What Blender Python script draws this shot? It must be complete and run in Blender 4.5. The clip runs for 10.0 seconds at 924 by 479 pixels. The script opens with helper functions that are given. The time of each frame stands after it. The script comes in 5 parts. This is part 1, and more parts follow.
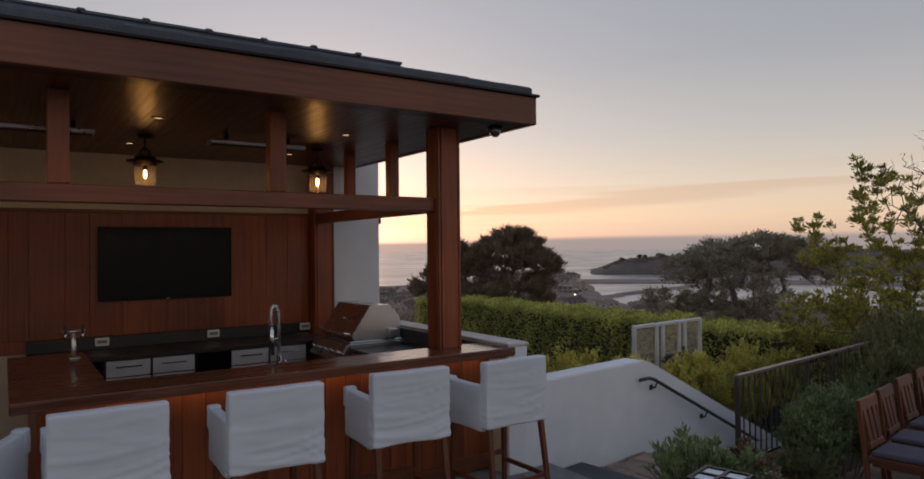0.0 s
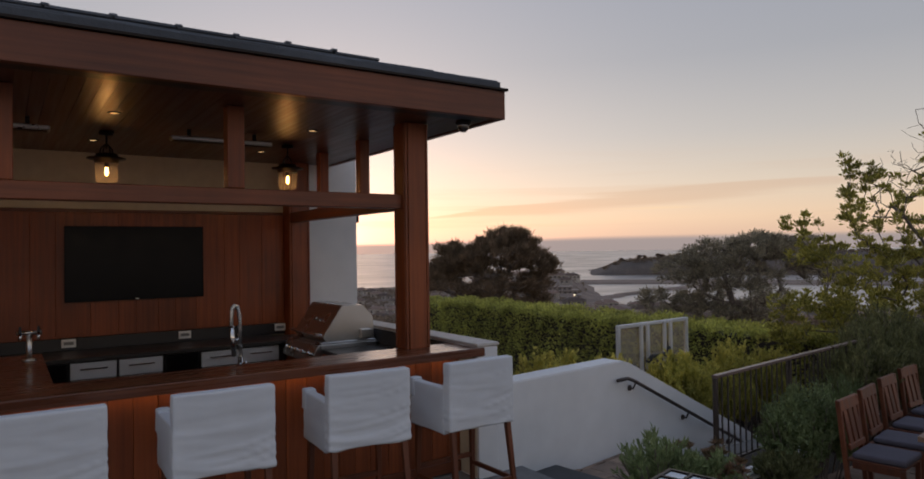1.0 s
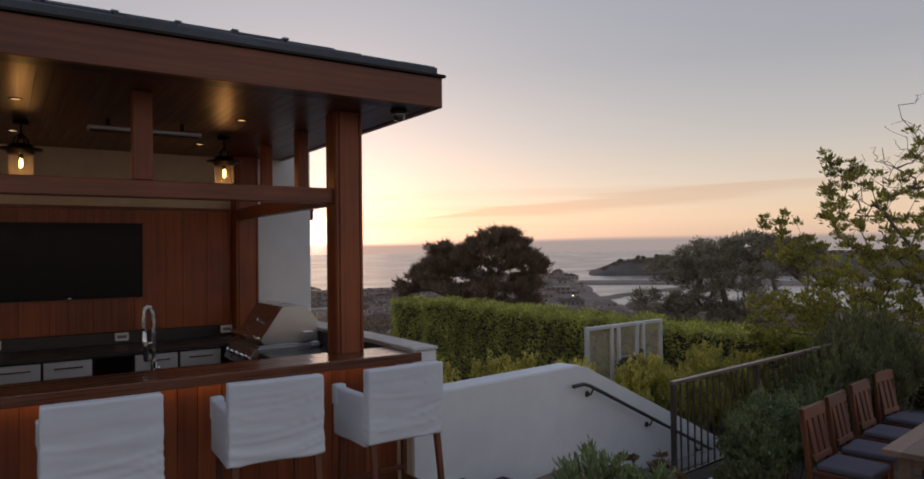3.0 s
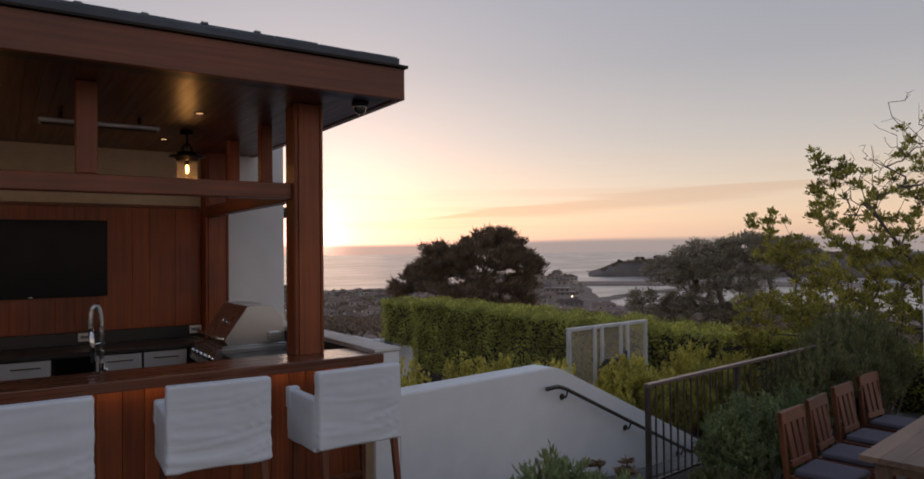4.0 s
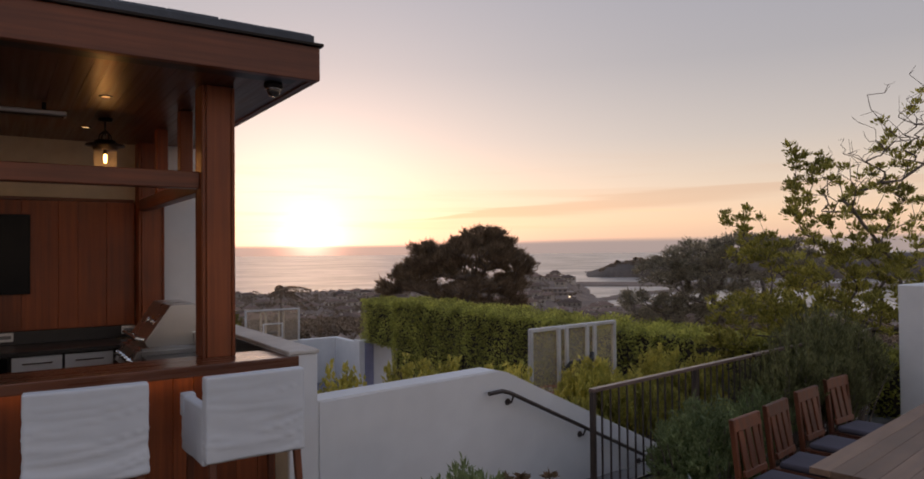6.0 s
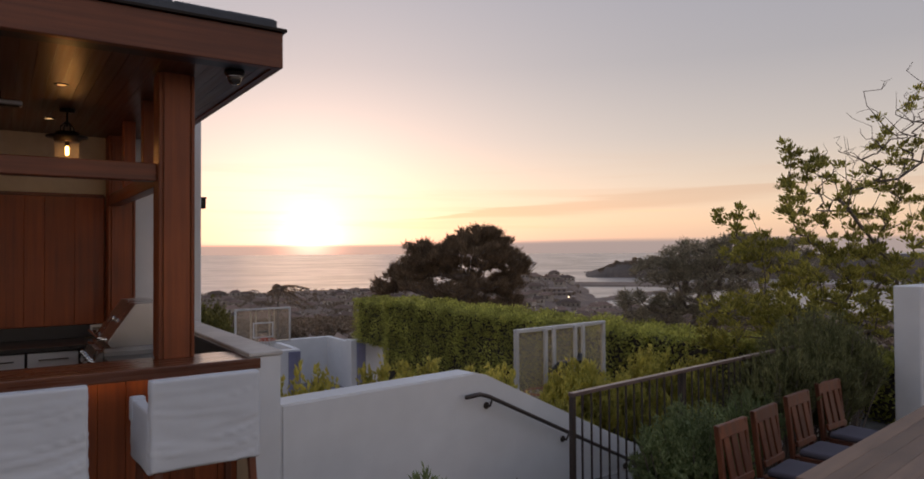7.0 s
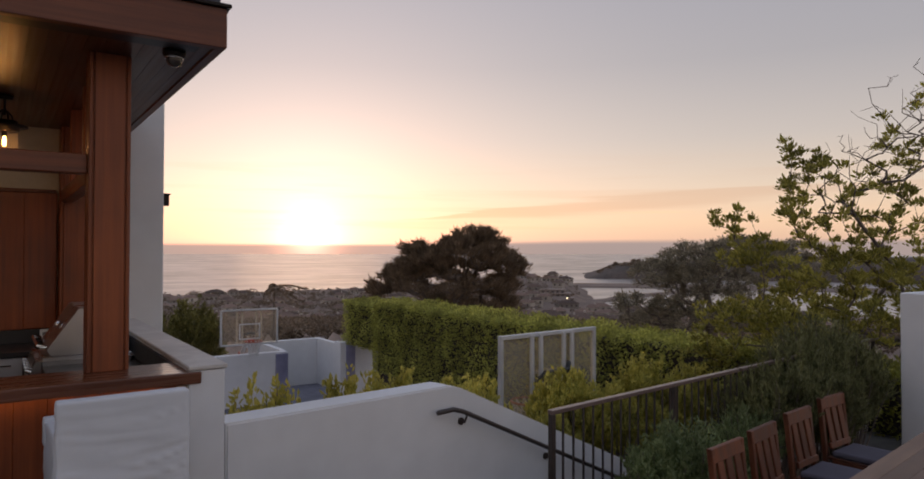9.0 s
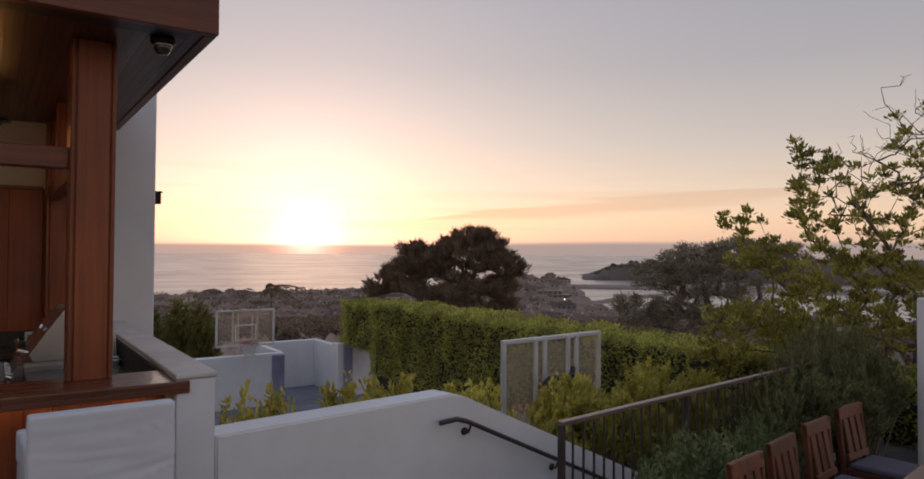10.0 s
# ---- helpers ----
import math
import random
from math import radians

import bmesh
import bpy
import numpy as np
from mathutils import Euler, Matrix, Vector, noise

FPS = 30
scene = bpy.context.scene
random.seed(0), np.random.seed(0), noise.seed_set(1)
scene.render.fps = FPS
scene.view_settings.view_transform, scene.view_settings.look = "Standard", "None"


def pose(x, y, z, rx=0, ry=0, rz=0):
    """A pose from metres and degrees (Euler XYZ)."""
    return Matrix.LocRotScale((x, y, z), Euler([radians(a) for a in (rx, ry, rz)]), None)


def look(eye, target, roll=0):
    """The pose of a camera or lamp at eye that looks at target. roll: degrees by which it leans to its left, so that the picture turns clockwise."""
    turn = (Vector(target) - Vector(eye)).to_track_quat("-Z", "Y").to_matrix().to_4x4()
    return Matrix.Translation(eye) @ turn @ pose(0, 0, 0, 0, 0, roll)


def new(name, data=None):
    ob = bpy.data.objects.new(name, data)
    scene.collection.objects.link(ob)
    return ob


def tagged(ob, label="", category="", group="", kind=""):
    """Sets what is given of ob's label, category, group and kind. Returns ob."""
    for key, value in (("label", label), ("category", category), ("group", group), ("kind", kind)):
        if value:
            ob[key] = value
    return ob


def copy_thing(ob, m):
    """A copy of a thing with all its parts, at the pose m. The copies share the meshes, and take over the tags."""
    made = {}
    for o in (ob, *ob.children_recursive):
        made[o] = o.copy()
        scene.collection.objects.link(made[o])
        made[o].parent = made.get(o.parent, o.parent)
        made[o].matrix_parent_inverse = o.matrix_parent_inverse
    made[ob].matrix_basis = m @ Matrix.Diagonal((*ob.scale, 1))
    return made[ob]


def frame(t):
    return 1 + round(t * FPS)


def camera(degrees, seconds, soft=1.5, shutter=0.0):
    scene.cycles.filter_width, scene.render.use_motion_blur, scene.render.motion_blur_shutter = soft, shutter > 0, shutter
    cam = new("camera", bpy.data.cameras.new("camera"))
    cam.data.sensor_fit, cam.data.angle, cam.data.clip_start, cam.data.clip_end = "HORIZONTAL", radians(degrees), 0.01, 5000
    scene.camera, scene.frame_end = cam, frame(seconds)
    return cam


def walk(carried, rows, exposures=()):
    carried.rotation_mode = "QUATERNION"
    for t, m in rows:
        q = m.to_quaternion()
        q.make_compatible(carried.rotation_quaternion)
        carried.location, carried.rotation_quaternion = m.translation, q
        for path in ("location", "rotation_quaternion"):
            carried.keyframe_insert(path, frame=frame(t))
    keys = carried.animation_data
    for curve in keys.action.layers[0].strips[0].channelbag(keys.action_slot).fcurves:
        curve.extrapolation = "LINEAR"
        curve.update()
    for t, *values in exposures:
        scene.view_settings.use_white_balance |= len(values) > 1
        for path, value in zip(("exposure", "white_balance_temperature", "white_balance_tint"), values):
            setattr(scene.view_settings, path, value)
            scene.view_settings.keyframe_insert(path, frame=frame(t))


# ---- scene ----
cam = camera(68.0, 10.0, 1.75)
PATH = [
    (0, (-3.261, -4.91, 1.914), (-2.149, -3.248, 1.941), -0.6),
    (0.5, (-3.119, -4.924, 1.902), (-2.006, -3.262, 1.93), -0.7),
    (1, (-2.964, -4.941, 1.885), (-1.851, -3.279, 1.915), -0.8),
    (1.5, (-2.806, -4.941, 1.87), (-1.692, -3.279, 1.899), -0.8),
    (2, (-2.648, -4.925, 1.864), (-1.534, -3.264, 1.894), -0.7),
    (2.5, (-2.5, -4.914, 1.866), (-1.386, -3.254, 1.896), -0.7),
    (4, (-2.019, -4.901, 1.832), (-0.903, -3.242, 1.865), -0.6),
    (4.5, (-1.849, -4.892, 1.829), (-0.732, -3.233, 1.862), -0.6),
    (5, (-1.685, -4.886, 1.823), (-0.567, -3.228, 1.856), -0.6),
    (5.5, (-1.52, -4.885, 1.803), (-0.401, -3.228, 1.837), -0.6),
    (7, (-1.073, -4.783, 1.766), (0.048, -3.127, 1.799), -0.3),
    (7.5, (-0.946, -4.726, 1.776), (0.176, -3.071, 1.808), -0.2),
    (8, (-0.821, -4.672, 1.77), (0.301, -3.017, 1.805), -0.2),
    (8.5, (-0.725, -4.605, 1.782), (0.398, -2.95, 1.816), -0.1),
    (9, (-0.647, -4.511, 1.782), (0.476, -2.857, 1.816), 0.1),
    (9.5, (-0.59, -4.385, 1.784), (0.537, -2.733, 1.817), 0.3),
    (10, (-0.548, -4.274, 1.79), (0.581, -2.623, 1.826), 0.4),
]
# the picture turns a little brighter and warmer once the low sun comes into view
walk(cam, [(t, look(eye, target, roll)) for t, eye, target, roll in PATH],
     [(0, 0.04, 6500, 10), (3.8, 0.05, 6550, 11), (4.6, 0.14, 6900, 15), (7.5, 0.12, 6950, 15), (10, 0.10, 6950, 15)])
SUN_AZ, SUN_EL = radians(21.6), radians(1.0)
SUN = Vector((math.sin(SUN_AZ) * math.cos(SUN_EL), math.cos(SUN_AZ) * math.cos(SUN_EL), math.sin(SUN_EL)))


# ---- sky and sun ----
def make_world():
    w = bpy.data.worlds.new("dusk_sky")
    scene.world = w
    w.use_nodes = True
    nt = w.node_tree
    nt.nodes.clear()
    N, L = nt.nodes.new, nt.links.new

    def m(op, a, b=None):
        n = N("ShaderNodeMath")
        n.operation = op
        for i, v in enumerate((a, b)):
            if v is None:
                continue
            if isinstance(v, (int, float)):
                n.inputs[i].default_value = v
            else:
                L(v, n.inputs[i])
        return n.outputs[0]

    def mix(kind, fac, a, b):
        n = N("ShaderNodeMix")
        n.data_type, n.blend_type = "RGBA", kind
        for sock, v in ((n.inputs[0], fac), (n.inputs[6], a), (n.inputs[7], b)):
            if isinstance(v, (int, float)):
                sock.default_value = v
            elif isinstance(v, tuple):
                sock.default_value = (*v, 1)
            else:
                L(v, sock)
        return n.outputs[2]

    tc = N("ShaderNodeTexCoord")
    nrm = N("ShaderNodeVectorMath")
    nrm.operation = "NORMALIZE"
    L(tc.outputs["Generated"], nrm.inputs[0])
    sep = N("ShaderNodeSeparateXYZ")
    L(nrm.outputs[0], sep.inputs[0])
    up = sep.outputs[2]
    ramp = N("ShaderNodeValToRGB")
    el = ramp.color_ramp
    el.interpolation = "LINEAR"
    stops = SKY_STOPS
    while len(el.elements) < len(stops):
        el.elements.new(0.5)
    for e, (deg, col) in zip(el.elements, stops):
        e.position, e.color = max(0.0, math.sin(radians(deg)) * 0.5 + 0.05), (*col, 1)
    L(m("ADD", m("MULTIPLY", up, 0.5), 0.05), ramp.inputs[0])
    sky = ramp.outputs[0]
    # glow round the low sun
    dot = N("ShaderNodeVectorMath")
    dot.operation = "DOT_PRODUCT"
    L(nrm.outputs[0], dot.inputs[0])
    dot.inputs[1].default_value = SUN
    d = m("MAXIMUM", dot.outputs["Value"], 0.0)
    wide = m("POWER", d, 22.0)
    mid = m("POWER", d, 130.0)
    tight = m("POWER", d, 1100.0)
    # the fog bank along the horizon dims the glow
    fog = N("ShaderNodeMapRange")
    fog.interpolation_type = "SMOOTHSTEP"
    for i, v in ((1, 0.005), (2, 0.0125), (3, 0.15), (4, 1.0)):
        fog.inputs[i].default_value = v
    L(up, fog.inputs[0])
    wide, mid = m("MULTIPLY", wide, fog.outputs[0]), m("MULTIPLY", mid, fog.outputs[0])
    sky = mix("ADD", m("POWER", d, 9.0), sky, GLOW_BROAD)
    sky = mix("ADD", wide, sky, GLOW_WIDE)
    sky = mix("ADD", mid, sky, GLOW_MID)
    sky = mix("ADD", tight, sky, GLOW_TIGHT)
    # clouds low over the sea: faint long streaks, and one wedge that thickens away from the sun
    def span(v, a, b, c, d, kind="SMOOTHSTEP"):
        n = N("ShaderNodeMapRange")
        n.interpolation_type = kind
        L(v, n.inputs[0])
        for i, x in ((1, a), (2, b), (3, c), (4, d)):
            n.inputs[i].default_value = x
        return n.outputs[0]

    mp = N("ShaderNodeMapping")
    mp.inputs["Scale"].default_value = (1.1, 1.1, 30.0)
    mp.inputs["Rotation"].default_value = (0.012, -0.02, 0)
    L(nrm.outputs[0], mp.inputs[0])
    nz = N("ShaderNodeTexNoise")
    nz.inputs["Scale"].default_value, nz.inputs["Detail"].default_value, nz.inputs["Roughness"].default_value = 2.6, 7.0, 0.58
    nz.inputs["Distortion"].default_value = 0.4
    L(mp.outputs[0], nz.inputs[0])
    grain = nz.outputs[0]
    high = m("MULTIPLY", m("ARCSINE", up), 57.2958)
    side = m("MULTIPLY", m("ARCTAN2", sep.outputs[0], sep.outputs[1]), 57.2958)
    mist = m("MULTIPLY", span(high, 1.0, 2.0, 0.0, 1.0), span(high, 5.0, 9.0, 1.0, 0.0))
    sky = mix("MIX", m("MULTIPLY", m("MULTIPLY", span(grain, 0.50, 0.68, 0.0, 1.0), mist), 0.22), sky, CLOUD)
    wave = m("MULTIPLY", m("SUBTRACT", grain, 0.5), 1.3)
    spine = m("ADD", span(side, 28.0, 60.0, 2.45, 4.75, "LINEAR"), wave)
    thick = m("MULTIPLY", span(side, 28.0, 43.0, 0.06, 0.62), span(side, 52.0, 72.0, 1.0, 0.45))
    off = m("DIVIDE", m("SUBTRACT", high, spine), thick)
    wedge = m("MULTIPLY", span(off, -1.5, -0.2, 0.0, 1.0), span(off, 0.55, 1.1, 1.0, 0.0))
    wedge = m("MULTIPLY", wedge, m("MULTIPLY", span(side, 27.0, 34.0, 0.0, 1.0), span(side, 58.0, 80.0, 1.0, 0.2)))
    sky = mix("MIX", m("MULTIPLY", wedge, 0.62), sky, CLOUD)
    under = m("SUBTRACT", high, m("SUBTRACT", spine, 1.15))
    lit = m("MULTIPLY", span(m("ABSOLUTE", under), 0.1, 0.75, 1.0, 0.0), span(grain, 0.46, 0.62, 0.0, 1.0))
    lit = m("MULTIPLY", lit, m("MULTIPLY", span(side, 36.0, 45.0, 0.0, 1.0), span(side, 54.0, 66.0, 1.0, 0.0)))
    sky = mix("MIX", m("MULTIPLY", lit, 0.55), sky, CLOUD_LIT)
    # the physical sky adds its own share of dusk light
    ph = N("ShaderNodeTexSky")
    ph.sky_type, ph.sun_disc = "NISHITA", False
    ph.sun_elevation, ph.sun_rotation = SUN_EL, SUN_AZ
    sky = mix("ADD", 0.05, sky, ph.outputs[0])
    # the bank of sea fog on the horizon, which the sun burns through
    low = m("DIVIDE", up, span(side, 26.0, 48.0, 1.0, 1.7))
    bank = m("MULTIPLY", span(low, 0.0060, 0.0110, 0.92, 0.0), m("SUBTRACT", 1.0, m("MULTIPLY", tight, 0.7)))
    sky = mix("MIX", bank, sky, mix("ADD", m("POWER", d, 50.0), FOG, FOG_WARM))
    bg = N("ShaderNodeBackground")
    bg.inputs[1].default_value = 1.0
    L(sky, bg.inputs[0])
    out = N("ShaderNodeOutputWorld")
    L(bg.outputs[0], out.inputs[0])


SKY_STOPS = [(-5, (0.28, 0.24, 0.24)), (-0.7, (0.36, 0.30, 0.29)), (-0.1, (0.385, 0.315, 0.30)), (0.35, (0.40, 0.325, 0.305)), (0.60, (0.47, 0.365, 0.325)),
             (0.95, (0.60, 0.45, 0.36)), (2.4, (0.69, 0.525, 0.40)), (5, (0.59, 0.505, 0.44)), (9, (0.445, 0.42, 0.42)), (15, (0.325, 0.328, 0.365)), (25, (0.27, 0.287, 0.355)),
             (50, (0.32, 0.375, 0.50)), (88, (0.31, 0.385, 0.54))]
FOG, FOG_WARM = (0.36, 0.305, 0.295), (0.20, 0.10, 0.05)
GLOW_BROAD = (0.115, 0.108, 0.105)
GLOW_WIDE, GLOW_MID, GLOW_TIGHT = (0.105, 0.105, 0.115), (0.185, 0.205, 0.245), (0.50, 0.52, 0.52)
CLOUD_LIT = (0.80, 0.60, 0.40)
CLOUD = (0.55, 0.40, 0.325)
make_world()
lamp = bpy.data.lights.new("low_sun", "SUN")
lamp.energy, lamp.angle, lamp.color = 0.05, radians(12.0), (1.0, 0.66, 0.36)
sun = new("low_sun", lamp)
sun.matrix_world = look((0, 0, 50), Vector((0, 0, 50)) - SUN)


# ---- materials ----
def mat(name, c1, c2=None, rough=0.6, metal=0.0, scale=(6, 6, 6), detail=4.0, bump=0.15, fine=60.0, vary=0.0, spec=0.5,
        coat=0.0, trans=0.0, island=False, stain=0.25, dist=0.01):
    mt = bpy.data.materials.new(name)
    mt.use_nodes = True
    nt = mt.node_tree
    N, L = nt.nodes.new, nt.links.new
    b = nt.nodes["Principled BSDF"]
    c2 = c2 or tuple(v * 0.7 for v in c1)
    tc = N("ShaderNodeTexCoord")
    mp = N("ShaderNodeMapping")
    mp.inputs["Scale"].default_value = scale
    L(tc.outputs["Object"], mp.inputs[0])
    n1 = N("ShaderNodeTexNoise")
    n1.inputs["Scale"].default_value, n1.inputs["Detail"].default_value = 1.0, detail
    L(mp.outputs[0], n1.inputs[0])
    info = N("ShaderNodeObjectInfo")
    if vary:
        add = N("ShaderNodeVectorMath")
        add.operation = "ADD"
        rnd = N("ShaderNodeMath")
        rnd.operation = "MULTIPLY"
        L(info.outputs["Random"], rnd.inputs[0])
        rnd.inputs[1].default_value = 37.0
        L(mp.outputs[0], add.inputs[0])
        L(rnd.outputs[0], add.inputs[1])
        L(add.outputs[0], n1.inputs[0])
    ramp = N("ShaderNodeValToRGB")
    ramp.color_ramp.elements[0].position, ramp.color_ramp.elements[1].position = 0.3, 0.72
    ramp.color_ramp.elements[0].color, ramp.color_ramp.elements[1].color = (*c2, 1), (*c1, 1)
    L(n1.outputs[0], ramp.inputs[0])
    col = ramp.outputs[0]
    # larger stains
    n2 = N("ShaderNodeTexNoise")
    n2.inputs["Scale"].default_value, n2.inputs["Detail"].default_value = 1.3, 5.0
    L(tc.outputs["Object"], n2.inputs[0])
    mr = N("ShaderNodeMapRange")
    for i, v in ((1, 0.35), (2, 0.7), (3, 1.0 - stain), (4, 1.0 + stain * 0.4)):
        mr.inputs[i].default_value = v
    L(n2.outputs[0], mr.inputs[0])
    hv = N("ShaderNodeHueSaturation")
    L(mr.outputs[0], hv.inputs["Value"])
    L(col, hv.inputs["Color"])
    col = hv.outputs[0]
    if vary:
        src = info.outputs["Random"]
        if island:
            src = N("ShaderNodeNewGeometry").outputs["Random Per Island"]
        mr2 = N("ShaderNodeMapRange")
        for i, v in ((1, 0.0), (2, 1.0), (3, 1.0 - vary), (4, 1.0 + vary)):
            mr2.inputs[i].default_value = v
        L(src, mr2.inputs[0])
        hv2 = N("ShaderNodeHueSaturation")
        L(mr2.outputs[0], hv2.inputs["Value"])
        L(col, hv2.inputs["Color"])
        col = hv2.outputs[0]
    L(col, b.inputs["Base Color"])
    b.inputs["Metallic"].default_value = metal
    b.inputs["Specular IOR Level"].default_value = spec
    b.inputs["Coat Weight"].default_value = coat
    b.inputs["Coat Roughness"].default_value = 0.12
    mr3 = N("ShaderNodeMapRange")
    for i, v in ((1, 0.3), (2, 0.7), (3, max(0.02, rough - 0.07)), (4, min(1.0, rough + 0.07))):
        mr3.inputs[i].default_value = v
    L(n1.outputs[0], mr3.inputs[0])
    L(mr3.outputs[0], b.inputs["Roughness"])
    if bump:
        n3 = N("ShaderNodeTexNoise")
        n3.inputs["Scale"].default_value, n3.inputs["Detail"].default_value = fine, 3.0
        L(tc.outputs["Object"], n3.inputs[0])
        ad = N("ShaderNodeMath")
        L(n3.outputs[0], ad.inputs[0])
        L(n1.outputs[0], ad.inputs[1])
        bp = N("ShaderNodeBump")
        bp.inputs["Strength"].default_value, bp.inputs["Distance"].default_value = bump, dist
        L(ad.outputs[0], bp.inputs["Height"])
        L(bp.outputs[0], b.inputs["Normal"])
    if trans:
        b.inputs["Transmission Weight"].default_value = trans
    return mt


def leaf_mat(name, c1, c2, rough=0.5, glow=0.35):
    """Leaves: colour differs from leaf to leaf, and some light comes through."""
    mt = bpy.data.materials.new(name)
    mt.use_nodes = True
    nt = mt.node_tree
    N, L = nt.nodes.new, nt.links.new
    b = nt.nodes["Principled BSDF"]
    geo = N("ShaderNodeNewGeometry")
    ramp = N("ShaderNodeValToRGB")
    ramp.color_ramp.elements[0].color, ramp.color_ramp.elements[1].color = (*c2, 1), (*c1, 1)
    L(geo.outputs["Random Per Island"], ramp.inputs[0])
    tc = N("ShaderNodeTexCoord")
    n = N("ShaderNodeTexNoise")
    n.inputs["Scale"].default_value = 1.7
    L(tc.outputs["Object"], n.inputs[0])
    mr = N("ShaderNodeMapRange")
    for i, v in ((1, 0.3), (2, 0.7), (3, 0.6), (4, 1.3)):
        mr.inputs[i].default_value = v
    L(n.outputs[0], mr.inputs[0])
    hv = N("ShaderNodeHueSaturation")
    L(mr.outputs[0], hv.inputs["Value"])
    L(ramp.outputs[0], hv.inputs["Color"])
    L(hv.outputs[0], b.inputs["Base Color"])
    b.inputs["Roughness"].default_value = rough
    b.inputs["Specular IOR Level"].default_value = 0.3
    tr = N("ShaderNodeBsdfTranslucent")
    L(hv.outputs[0], tr.inputs[0])
    mx = N("ShaderNodeMixShader")
    mx.inputs[0].default_value = glow
    L(b.outputs[0], mx.inputs[1])
    L(tr.outputs[0], mx.inputs[2])
    L(mx.outputs[0], nt.nodes["Material Output"].inputs[0])
    return mt


def emit_mat(name, col, power):
    mt = bpy.data.materials.new(name)
    mt.use_nodes = True
    b = mt.node_tree.nodes["Principled BSDF"]
    b.inputs["Base Color"].default_value = (*col, 1)
    b.inputs["Emission Color"].default_value, b.inputs["Emission Strength"].default_value = (*col, 1), power
    return mt


RED = (0.235, 0.072, 0.031)
RED2 = (0.13, 0.037, 0.017)
WOOD_X = mat("mahogany_along_x", RED, RED2, 0.42, scale=(1.2, 34, 34), vary=0.28, bump=0.08, spec=0.45, stain=0.3)
WOOD_Y = mat("mahogany_along_y", RED, RED2, 0.42, scale=(34, 1.2, 34), vary=0.28, bump=0.08, spec=0.45, stain=0.3)
WOOD_Z = mat("mahogany_upright", (0.33, 0.085, 0.025), (0.20, 0.047, 0.015), 0.42, scale=(34, 34, 1.2), vary=0.2, bump=0.08, spec=0.45, stain=0.3)
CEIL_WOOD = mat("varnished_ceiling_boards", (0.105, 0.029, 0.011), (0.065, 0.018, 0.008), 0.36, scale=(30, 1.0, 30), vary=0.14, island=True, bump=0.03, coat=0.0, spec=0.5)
TOP_WOOD = mat("polished_counter_wood", (0.19, 0.062, 0.026), (0.10, 0.028, 0.012), 0.28, scale=(1.0, 30, 30), vary=0.2, bump=0.04, coat=0.35)
TEAK = mat("oiled_teak", (0.175, 0.05, 0.018), (0.09, 0.025, 0.010), 0.5, scale=(20, 20, 2.0), vary=0.25, bump=0.1)
TABLE_WOOD = mat("weathered_table_wood", (0.27, 0.17, 0.115), (0.18, 0.105, 0.07), 0.5, scale=(1.2, 24, 24), vary=0.2, bump=0.08)
STUCCO = mat("white_stucco", (0.75, 0.75, 0.75), (0.71, 0.71, 0.71), 0.9, scale=(5, 5, 5), bump=0.12, fine=170, stain=0.05, dist=0.004)
CREAM = mat("cream_plaster", (0.62, 0.55, 0.42), (0.54, 0.47, 0.35), 0.9, scale=(9, 9, 9), bump=0.15, fine=140, stain=0.1, dist=0.004)
CAP = mat("plaster_cap", (0.66, 0.62, 0.57), (0.55, 0.51, 0.47), 0.75, scale=(11, 11, 11), bump=0.15, fine=120, stain=0.15, dist=0.004)
LINEN = mat("white_linen", (0.66, 0.675, 0.70), (0.62, 0.635, 0.66), 0.95, scale=(5, 5, 5), bump=0.2, fine=420, stain=0.06, dist=0.002)
BLACK_STONE = mat("black_granite", (0.030, 0.028, 0.028), (0.027, 0.025, 0.025), 0.36, scale=(6, 6, 6), bump=0.0, stain=0.05)
STEEL = mat("brushed_steel", (0.62, 0.61, 0.60), (0.56, 0.55, 0.54), 0.30, 1.0, scale=(3, 3, 3), bump=0.0, stain=0.1)
DRAWER = mat("satin_steel_front", (0.66, 0.66, 0.67), (0.60, 0.60, 0.61), 0.55, 0.25, scale=(3, 3, 3), bump=0.0, stain=0.08)
CHROME = mat("chrome", (0.8, 0.8, 0.8), (0.7, 0.7, 0.7), 0.08, 1.0, bump=0.0)
# brown top rail, lighter than the bars: the light it catches is in the colour
RAIL_LIT = mat("brown_rail_catching_light", (0.21, 0.145, 0.125), (0.15, 0.105, 0.09), 0.33, 0.2, bump=0.05)
IRON = mat("dark_iron", (0.075, 0.057, 0.05), (0.05, 0.038, 0.034), 0.38, 0.2, bump=0.1)
BRONZE = mat("dark_bronze", (0.03, 0.022, 0.018), (0.018, 0.013, 0.011), 0.4, 0.7, bump=0.05)
ROOF = mat("grey_roof_tile", (0.115, 0.128, 0.15), (0.08, 0.09, 0.108), 0.75, scale=(12, 12, 12), vary=0.2, bump=0.3)
SCREEN = mat("black_screen", (0.006, 0.006, 0.007), (0.005, 0.005, 0.006), 0.20, bump=0.0, stain=0.0, spec=0.14)
DOME = mat("smoked_dome", (0.10, 0.085, 0.075), (0.09, 0.075, 0.065), 0.04, 0.55, bump=0.0, stain=0.0, spec=1.0)
